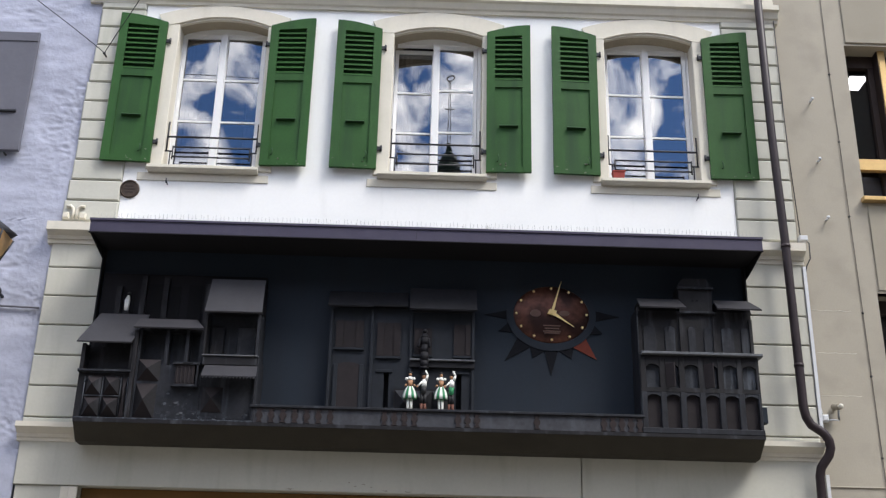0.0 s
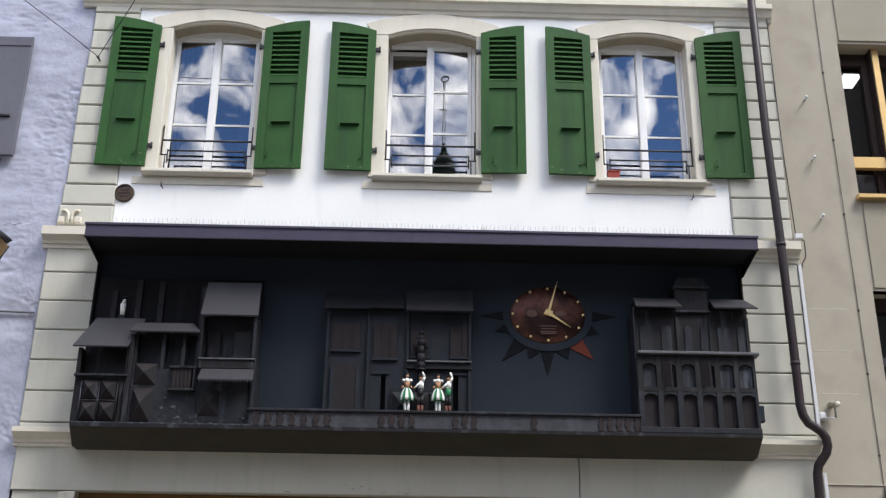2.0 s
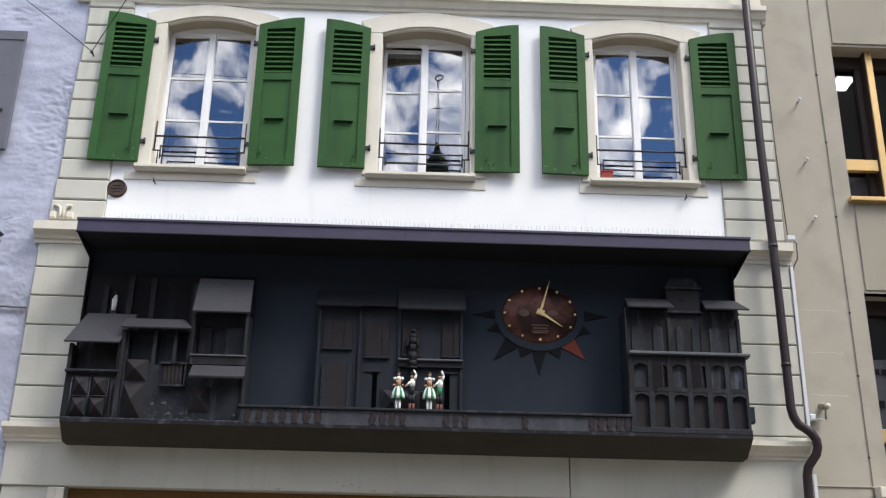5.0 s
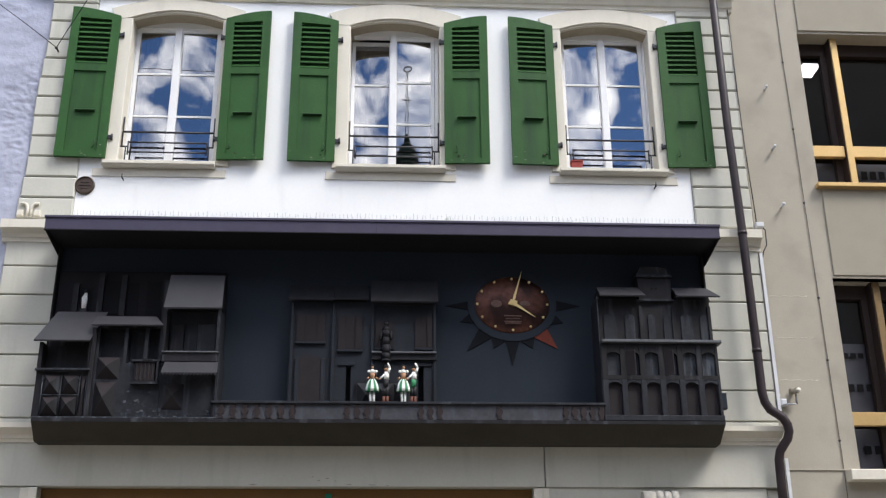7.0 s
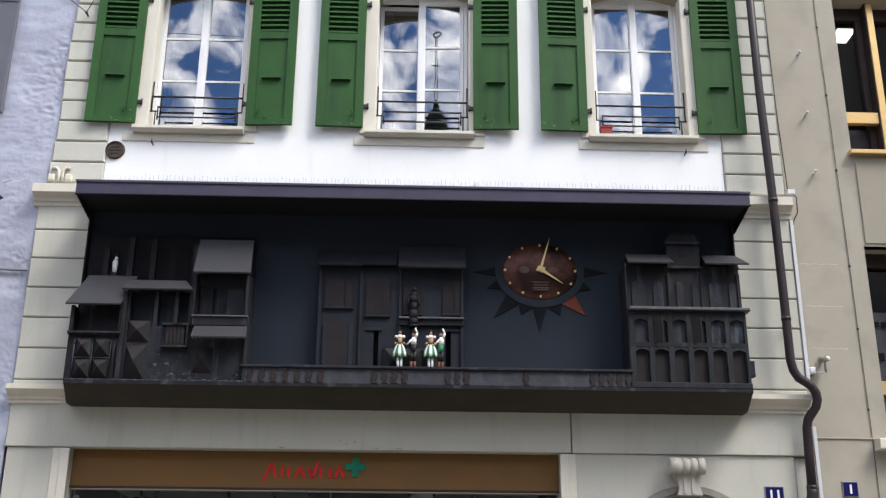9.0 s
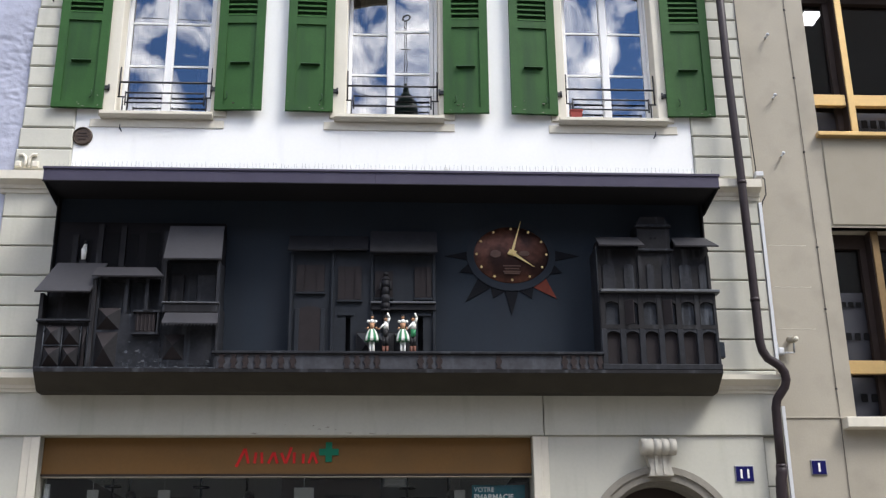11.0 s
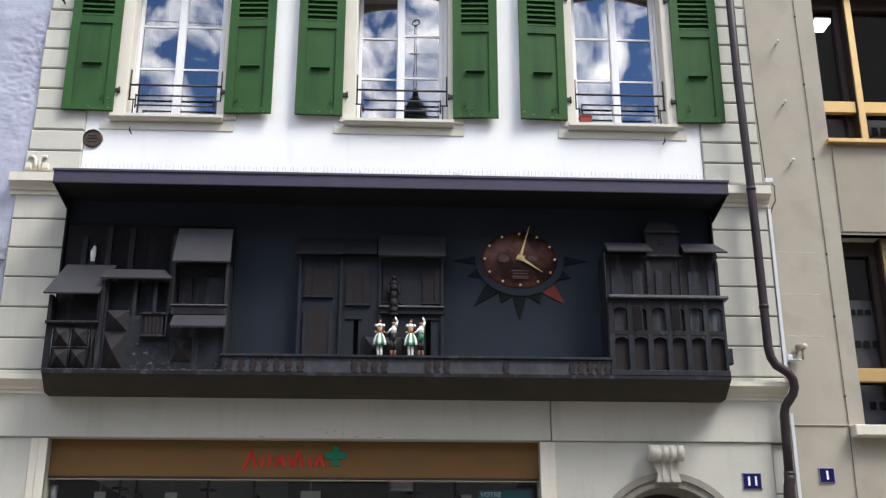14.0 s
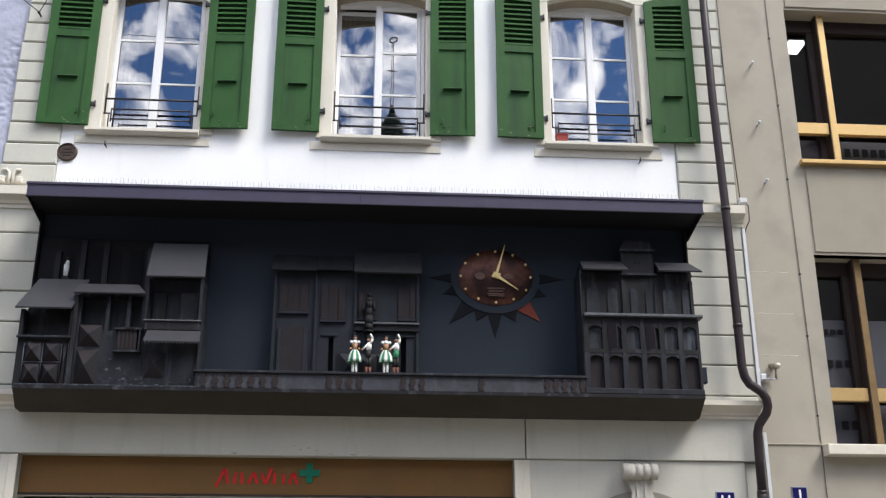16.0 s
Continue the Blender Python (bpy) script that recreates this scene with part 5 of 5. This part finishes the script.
def half_ring(bm, r0, r1, y0, y1, n=28):
    pts = [(2.737 + r1 * math.cos(math.pi * i / n), 2.5 + r1 * math.sin(math.pi * i / n)) for i in range(n + 1)]
    pts += [(2.737 + r0 * math.cos(math.pi * i / n), 2.5 + r0 * math.sin(math.pi * i / n)) for i in range(n, -1, -1)]
    for a, b in zip(range(n), range(2 * n + 1, n, -1)):
        prism(bm, [pts[a], pts[a + 1], pts[b - 1], pts[b]], y0, y1)


# arch rings take the darker stone, with their shadow in the colour
part("outer_moulding", one(half_ring, 0.69, 0.755, -0.045, 0.04), M_ARCHST, dr)
part("arch_face", one(half_ring, 0.615, 0.70, -0.022, 0.20), M_ARCHST, dr)
part("inner_moulding", one(half_ring, 0.575, 0.63, 0.06, 0.25), M_ARCHST, dr)
for s in (-1, 1):
    a, b = sorted((2.737 + s * 0.62, 2.737 + s * 0.755))
    part("door_jamb", one(block, a, b, -0.04, 0.25, 0.0, 2.5, 0.006), M_TRIM, dr)
key = empty("keystone", "carved scroll keystone above the arched door", "keystone", kind="structure")
bm = bmesh.new()
prism(bm, [(2.578, 3.125), (2.822, 3.125), (2.80, 3.20), (2.81, 3.35), (2.55, 3.35), (2.595, 3.20)], -0.11, 0.05)
part("tapered_block", bm, M_KEYST, key)
for a, b in ((2.50, 2.615), (2.628, 2.69), (2.703, 2.765), (2.778, 2.85)):
    part("scroll_roll", one(rod, (a, -0.12, 3.405), (b, -0.12, 3.405), 0.082, 18), M_KEYST, key)
part("scroll_core", one(rod, (2.505, -0.12, 3.405), (2.845, -0.12, 3.405), 0.076, 18), M_KEYST, key)
for a in (2.65, 2.73):
    part("flute", one(prism, [(a - 0.012, 3.14), (a + 0.012, 3.14), (a + 0.016, 3.33), (a - 0.016, 3.33)], -0.125, -0.108), M_KEYST, key)
key.location = (0.036, 0.0, 0.026)
bm = bmesh.new()
box(bm, 2.1, 3.36, 0.30, 0.33, 0.0, 3.14)
thing("door_1", bm, M_BRONZE, "dark brown wooden door set deep in the arch", "door", kind="structure")


def plate(name, cx, cz, w, h, bars, y):
    p = empty(name, "blue enamel house plate with white marks and a white rim", "house plate", "house plates")
    part("plate", one(block, cx - w / 2, cx + w / 2, y - 0.012, y, cz - h / 2, cz + h / 2, 0.006), M_RIM, p)
    part("field", one(block, cx - w / 2 + 0.010, cx + w / 2 - 0.010, y - 0.017, y - 0.011, cz - h / 2 + 0.010, cz + h / 2 - 0.010, 0.002), M_PLATE, p)
    for bx in bars:
        part("mark_bar", one(box, cx + bx - 0.010, cx + bx + 0.010, y - 0.021, y - 0.016, cz - 0.045, cz + 0.045), M_ENAMEL, p)


plate("house_plate", 3.600, 3.179, 0.195, 0.168, (-0.035, 0.035), -0.001)
plate("house_plate", 4.388, 3.249, 0.162, 0.155, (0.0,), 0.048)


# ---- grey building next door ----
GB = 0.05
bm = bmesh.new()
pierced(bm, [4.05, 4.85, 8.2, 9.0], [-0.05, 3.735, 5.85, 6.93, 8.98, 12.5], {(1, 1), (1, 3)}, GB, 0.55)
thing("wall_grey_building", bm, M_GREY, "beige-grey rendered wall of the neighbouring building", "wall", kind="structure")
bm = bmesh.new()
for z0, z1 in ((5.88, 6.90), (9.01, 11.5)):
    block(bm, 4.868, 8.15, GB - 0.018, GB + 0.002, z0, z1, 0.006)
thing("spandrel_panel", bm, M_GREY2, "darker grey spandrel panels between the window bands", "panel", kind="structure")
bm = bmesh.new()
box(bm, 4.857, 8.2, GB - 0.006, GB + 0.1, 5.85, 5.878)
thing("lintel_drip", bm, M_GREY2, "thin stone lintel edge over the window", "lintel", kind="structure")
# faint render joints
for z in (5.63, 5.157, 4.695):
    bm = bmesh.new()
    x = 4.12
    n = 12
    pts = [(x + 0.035 * i, z + 0.008 + 0.004 * math.sin(i * 1.7 + z)) for i in range(n + 1)]
    tube(bm, [(px, GB + 0.0015, pz) for px, pz in pts], 0.0035, 4)
    thing("render_joint", bm, M_TRIM, "pale patched joint line in the render", "joint", "render joints", kind="structure")
bm = bmesh.new()
block(bm, 4.06, 4.83, GB - 0.012, GB + 0.01, 3.752, 3.765, 0.003)
thing("plinth_line", bm, M_GREY, "pale edge where the render changes", "trim", kind="structure")
bm = bmesh.new()
tube(bm, [(4.640, GB - 0.008, 11.5), (4.632, GB - 0.008, 8.57), (4.647, GB - 0.008, 7.6), (4.652, GB - 0.01, 6.75), (4.662, GB - 0.008, 5.8), (4.668, GB - 0.008, 4.9), (4.675, GB - 0.008, 3.9), (4.672, GB - 0.008, 3.0), (4.67, GB - 0.008, 0.1)], 0.0042, 6)
cab = empty("wall_cable", "thin dark cable clipped down the grey wall", "cable")
part("cable", bm, M_CABLE, cab)
for z, x in ((8.57, 4.632), (7.68, 4.645), (6.75, 4.652), (5.62, 4.664), (4.92, 4.668), (4.06, 4.674)):
    part("cable_clip", one(block, x - 0.011, x + 0.011, GB - 0.014, GB + 0.002, z - 0.009, z + 0.009, 0.004), M_IRON, cab)
for x, z in ((4.353, 8.19), (4.358, 7.415), (4.374, 6.695)):
    bm = bmesh.new()
    rod(bm, (x + 0.015, GB + 0.002, z), (x + 0.015, GB - 0.07, z + 0.005), 0.010, 8)
    ball(bm, (x + 0.015, GB - 0.075, z + 0.008), 0.020, 0, 1, 1, 1, 10, 6)
    rod(bm, (x + 0.015, GB - 0.07, z), (x - 0.025, GB - 0.075, z - 0.035), 0.008, 6)
    thing("facade_hook", bm, M_PIPEW, "small pale metal hook on the grey wall", "hook", "facade hooks")
sc = empty("wall_camera", "small white lamp head and junction box on the grey wall", "wall lamp")
part("mount", one(block, 4.085, 4.15, GB - 0.07, GB + 0.001, 4.415, 4.485, 0.012), M_PIPEW, sc)
part("arm", one(rod, (4.15, GB - 0.05, 4.432), (4.255, GB - 0.06, 4.43), 0.009, 8), M_PIPEW, sc)
part("bracket", one(rod, (4.253, GB - 0.06, 4.43), (4.253, GB - 0.07, 4.53), 0.012, 8), M_SPIKE, sc)
bm = bmesh.new()
rod(bm, (4.225, GB - 0.02, 4.575), (4.255, GB - 0.12, 4.56), 0.035, 14)
part("head", bm, M_GREY2, sc)
bm = bmesh.new()
ball(bm, (4.262, GB - 0.125, 4.56), 0.028)
part("lens", bm, M_TRIM, sc)
bm = bmesh.new()
tube(bm, [(4.10, GB - 0.03, 4.50), (4.085, GB - 0.03, 4.57), (4.06, GB - 0.03, 4.59)], 0.006, 6)
part("lead", bm, M_PIPEW, sc)


def band_window(k, z0, z1, bar0, bar1, marks):
    w = empty("window_%d" % k, "office window with brass-coloured frame and dark glass", "window", kind="structure")
    x0, x1 = 4.852, 8.2
    yf = GB + 0.10
    n = 0
    for x in ((5.285 if k == 4 else 5.325), 6.55, 7.8):
        # lower mullions use the darker brass, which has their shade painted in
        part("mullion", one(block, x, x + 0.078, yf - 0.01, yf + 0.26, z0 + 0.04, z1, 0.004), M_BRASS if k == 4 else M_BRASSD, w)
        part("mullion_side", one(box, x - 0.012, x - 0.001, yf + 0.01, yf + 0.28, z0 + 0.04, z1), M_BRONZE, w)
    for a, b in ((4.852, 5.272 if k == 4 else 5.312), (5.364 if k == 4 else 5.404, 6.537), (6.63, 7.787)):
        part("transom", one(block, a, b, yf + 0.02, yf + 0.09, bar0, bar1, 0.004), M_BRASS, w)
        for c0, c1 in ((z0 + 0.04, bar0), (bar1, z1)):
            p = part("pane", one(box, a, b, yf + 0.20, yf + 0.208, c0, c1), M_PANE3, w)
            p.visible_shadow = False
            if k == 5 or c1 == bar0:
                part("frosted_film", one(box, a, b, yf + 0.212, yf + 0.216, c0, c1 if k == 4 else min(c1, 5.20)), M_FILM, w)
        bm = bmesh.new()
        box(bm, a, b, yf + 0.13, yf + 0.22, z1 - 0.16, z1)
        box(bm, b - 0.07, b, yf + 0.14, yf + 0.22, z0 + 0.04, z1 - 0.16)
        part("inner_frame", bm, M_BRONZE, w)
    part("bottom_frame", one(box, x0, x1, yf, yf + 0.24, z0, z0 + 0.04), M_BRASS if k == 4 else M_BRONZE, w)
    for a, b, c, d in marks:
        part("letter_bar", one(box, a, b, yf + 0.194, yf + 0.199, c, d), M_VOID, w)
    return w


mk = [(5.40 + i * 0.105, 5.47 + i * 0.105, 7.20, 7.30) for i in range(6)]
mk += [(5.00 + i * 0.06, 5.035 + i * 0.06, 7.545, 7.58) for i in range(3)]
band_window(4, 6.93, 8.98, 7.40, 7.54, mk)
mk = [(4.97 + i * 0.085, 5.03 + i * 0.085, 5.03, 5.09) for i in range(3)] + [(4.98 + i * 0.1, 5.045 + i * 0.1, 4.66, 4.74) for i in range(3)] + [(5.06 + i * 0.11, 5.13 + i * 0.11, 3.98, 4.07) for i in range(2)]
band_window(5, 3.75, 5.85, 4.25, 4.392, mk)
bm = bmesh.new()
block(bm, 4.81, 8.15, GB - 0.09, GB + 0.12, 6.925, 6.975, 0.006)
thing("brass_sill", bm, M_BRASS, "thin brass-coloured metal window sill", "window sill", kind="structure")
bm = bmesh.new()
block(bm, 4.69, 8.2, GB - 0.14, GB + 0.14, 3.635, 3.745, 0.008)
thing("stone_sill", bm, M_TRIM, "pale stone window sill on the grey building", "window sill", kind="structure")
bm = bmesh.new()
box(bm, 4.1, 9.0, 4.0, 4.2, 0, 12.4)
box(bm, 8.8, 9.0, 0.56, 4.0, 0, 12.4)
box(bm, 4.1, 4.25, 0.56, 4.0, 0, 12.4)
for z in (3.0, 5.9, 9.35, 12.2):
    box(bm, 4.25, 8.8, 0.56, 4.0, z, z + 0.3)
thing("office_wall", bm, M_OFFICE, "dim office rooms behind the dark glass", "wall", kind="structure")
ol = empty("office_lamp", "lit white ceiling lamp panel in the office", "ceiling lamp")
part("housing", one(block, 5.35, 5.62, 1.15, 1.52, 9.26, 9.34, 0.01), M_IRON, ol)
part("diffuser", one(box, 5.37, 5.60, 1.17, 1.50, 9.245, 9.259), M_LIGHTW, ol)


# ---- blue house on the other side ----
bm = bmesh.new()
nx, nz = 90, 720
X0, X1, Z0, Z1 = -9.0, -4.03, -0.05, 12.5
grid = []
for i in range(nx + 1):
    u = i / nx
    col = []
    for k in range(nz + 1):
        z = Z0 + (Z1 - Z0) * k / nz
        edge = X1 if z < 6.4 else quoin_edge(z) + 0.05
        x = edge + (X0 - edge) * u ** 2.2
        # broad trowelled swells, with patches where the coarse stones show through
        rough = min(1.0, max(0.0, 3.2 * (noise.noise((x * 1.5, z * 1.1, 5.2)) + 0.16)))
        y = 0.018 * noise.noise((x * 2.3, z * 2.9, 0.3)) + 0.006 * noise.noise((x * 4.0, z * 9.0, 4.1))
        pit = noise.noise((x * 15.0, z * 19.0, 7.7))
        y += rough * (0.022 * max(0.0, pit - 0.05) + 0.020 * abs(noise.noise((x * 26.0, z * 33.0, 2.2))))
        col.append(bm.verts.new((x, y + 0.01, z)))
    grid.append(col)
for i in range(nx):
    for k in range(nz):
        bm.faces.new([grid[i][k], grid[i][k + 1], grid[i + 1][k + 1], grid[i + 1][k]]).smooth = True
box(bm, X0, -4.04, 0.06, 0.4, Z0, Z1)
thing("wall_blue_house", bm, M_BLUE, "rough lavender-blue stucco wall of the next house", "wall", kind="structure")
ls = empty("window_shutter", "plain grey painted wooden shutter on the blue stucco wall", "shutter", "grey shutters")
part("leaf", one(block, -5.10, -4.555, -0.075, -0.035, 7.20, 8.73, 0.008), M_LBSHUT, ls)
part("top_batten", one(block, -5.10, -4.555, -0.085, -0.075, 8.60, 8.72, 0.004), M_LBSHUT, ls)
part("vent_hood", one(block, -4.86, -4.66, -0.10, -0.075, 7.675, 7.70, 0.004), M_IRON, ls)
part("hold_back", one(rod, (-4.70, -0.09, 7.16), (-4.70, -0.03, 7.16), 0.012, 8), M_IRON, ls)
bm = bmesh.new()
tube(bm, [(-9.0, 0.0, 5.43), (-6.0, -0.005, 5.42), (-4.6, -0.006, 5.415), (-4.06, -0.005, 5.40)], 0.012, 6)
thing("wall_groove_cable", bm, M_LBSHUT, "thin painted cable line across the blue stucco", "cable")
bm = bmesh.new()
rod(bm, (-4.47, 0.02, 5.52), (-4.47, -0.12, 5.52), 0.018, 8)
ball(bm, (-4.47, -0.14, 5.52), 0.045, 0, 1, 0.8, 1.2)
thing("iron_insulator", bm, M_IRON, "dark iron insulator on the stucco wall", "insulator")
# street lantern on its wall arm
la = empty("street_lantern", "black iron wall lantern with amber glass on a bracket", "lantern")
LX, LY, LZ = -4.43, -0.62, 5.70
bm = bmesh.new()
for i in range(4):
    a, b = math.pi / 2 * i + math.pi / 4, math.pi / 2 * (i + 1) + math.pi / 4
    q = [bm.verts.new((LX + r * math.cos(t), LY + r * math.sin(t), LZ + z)) for t, r, z in ((a, 0.11, 0.0), (b, 0.11, 0.0), (b, 0.225, 0.26), (a, 0.225, 0.26))]
    bm.faces.new(q)
part("glass_body", bm, M_AMBER, la, "amber lantern glass")
bm = bmesh.new()
for i in range(4):
    a = math.pi / 2 * i + math.pi / 4
    rod(bm, (LX + 0.112 * math.cos(a), LY + 0.112 * math.sin(a), LZ), (LX + 0.228 * math.cos(a), LY + 0.228 * math.sin(a), LZ + 0.26), 0.011, 6)
rod(bm, (LX, LY, LZ - 0.04), (LX, LY, LZ), 0.05, 8, 0, 0.12)
part("frame", bm, M_IRON, la)
part("hood", one(rod, (LX, LY, LZ + 0.26), (LX, LY, LZ + 0.42), 0.26, 4, 0, 0.05), M_IRON, la)
part("arm", one(tube, [(LX, LY, LZ + 0.42), (LX - 0.02, LY, LZ + 0.52), (LX - 0.1, -0.3, LZ + 0.5), (LX - 0.2, 0.02, LZ + 0.2)], 0.016, 8), M_IRON, la)

# overhead wire fixed to the quoin
bm = bmesh.new()
rod(bm, (-3.77, -0.03, 8.455), (-3.77, -0.11, 8.455), 0.010, 8)
ball(bm, (-3.77, -0.115, 8.45), 0.018, 0, 1, 1, 1, 8, 6)
tube(bm, [(-3.77, -0.11, 8.46), (-4.1, -0.3, 8.66), (-4.75, -0.6, 9.05), (-6.5, -1.6, 9.9), (-9.0, -3.0, 10.9)], 0.005, 6)
tube(bm, [(-3.77, -0.11, 8.46), (-3.63, -0.25, 8.60), (-3.43, -0.45, 8.78), (-3.12, -0.8, 9.02), (-2.2, -2.0, 9.7), (-0.2, -5.0, 11.0)], 0.005, 6)
thing("overhead_wire", bm, M_IRON, "thin overhead wires held by a pin in the quoin", "wire")


# ---- ground, and unseen walls added round the square ----
bm = bmesh.new()
s = 400
v = [bm.verts.new(p) for p in ((-s, -s, 0), (s, -s, 0), (s, s, 0), (-s, s, 0))]
bm.faces.new(v)
thing("ground", bm, M_GROUND, "grey stone paving of the town square", "ground", kind="structure")
# unseen walls cut the low sky light, the tall one darkens office reflections
bm = bmesh.new()
box(bm, -40, 12.5, -27, -26, 0, 17.5)
box(bm, 12.5, 40, -27, -26, 0, 31)
for x in (-27, 26):
    box(bm, x, x + 1, -26, 0.5, 0, 16)
thing("wall_unseen_opposite", bm, M_FAR, "unseen plain walls round the square, added to block low light", "wall", kind="structure")

# chipped paint on the lower edge of the frieze
for x, z, w, h in ((-1.30, 3.585, 0.10, 0.022), (-0.72, 3.66, 0.030, 0.014), (-0.66, 3.625, 0.045, 0.016), (-0.58, 3.645, 0.05, 0.018), (-0.50, 3.62, 0.03, 0.012), (-0.36, 3.588, 0.09, 0.018), (-0.14, 3.584, 0.11, 0.016), (-1.0, 3.67, 0.018, 0.010), (0.02, 3.578, 0.05, 0.010)):
    bm = bmesh.new()
    n = 9
    prism(bm, [(x + w * 0.5 * (0.6 + 0.4 * math.sin(i * 2.7 + x * 9)) * math.cos(2 * math.pi * i / n), z + h * 0.5 * (0.6 + 0.4 * math.cos(i * 1.9 + x * 5)) * math.sin(2 * math.pi * i / n)) for i in range(n)], -0.0275, -0.02)
    part("paint_chip", bm, M_JOINT, band)

# finial on the roof across the square, seen mirrored in the middle window
fi = empty("roof_finial", "dark copper roof finial with a thin mast on the opposite roof", "roof finial")
FX, FY = 0.70, -26.5
bm = bmesh.new()
prof = ((0.22, 12.4), (0.22, 19.6), (0.34, 19.75), (0.43, 20.05), (0.45, 20.4), (0.40, 20.75), (0.28, 21.05), (0.12, 21.3), (0.05, 21.7))
for (r0, z0), (r1, z1) in zip(prof, prof[1:]):
    rod(bm, (FX, FY, z0), (FX, FY, z1), r0, 18, 0, r1)
part("cap", bm, M_LEAF, fi)
for dx in (-0.055, 0.055):
    part("mast", one(rod, (FX + dx, FY, 21.4), (FX + dx * 0.5, FY, 24.5), 0.018, 6), M_FAR, fi)
part("crossbar", one(rod, (FX - 0.2, FY, 23.2), (FX + 0.2, FY, 23.2), 0.022, 6), M_FAR, fi)
bm = bmesh.new()
for i in range(14):
    a, b = 2 * math.pi * i / 14, 2 * math.pi * (i + 1) / 14
    rod(bm, (FX + 0.13 * math.cos(a), FY, 24.62 + 0.13 * math.sin(a)), (FX + 0.13 * math.cos(b), FY, 24.62 + 0.13 * math.sin(b)), 0.03, 6)
part("ring", bm, M_FAR, fi)
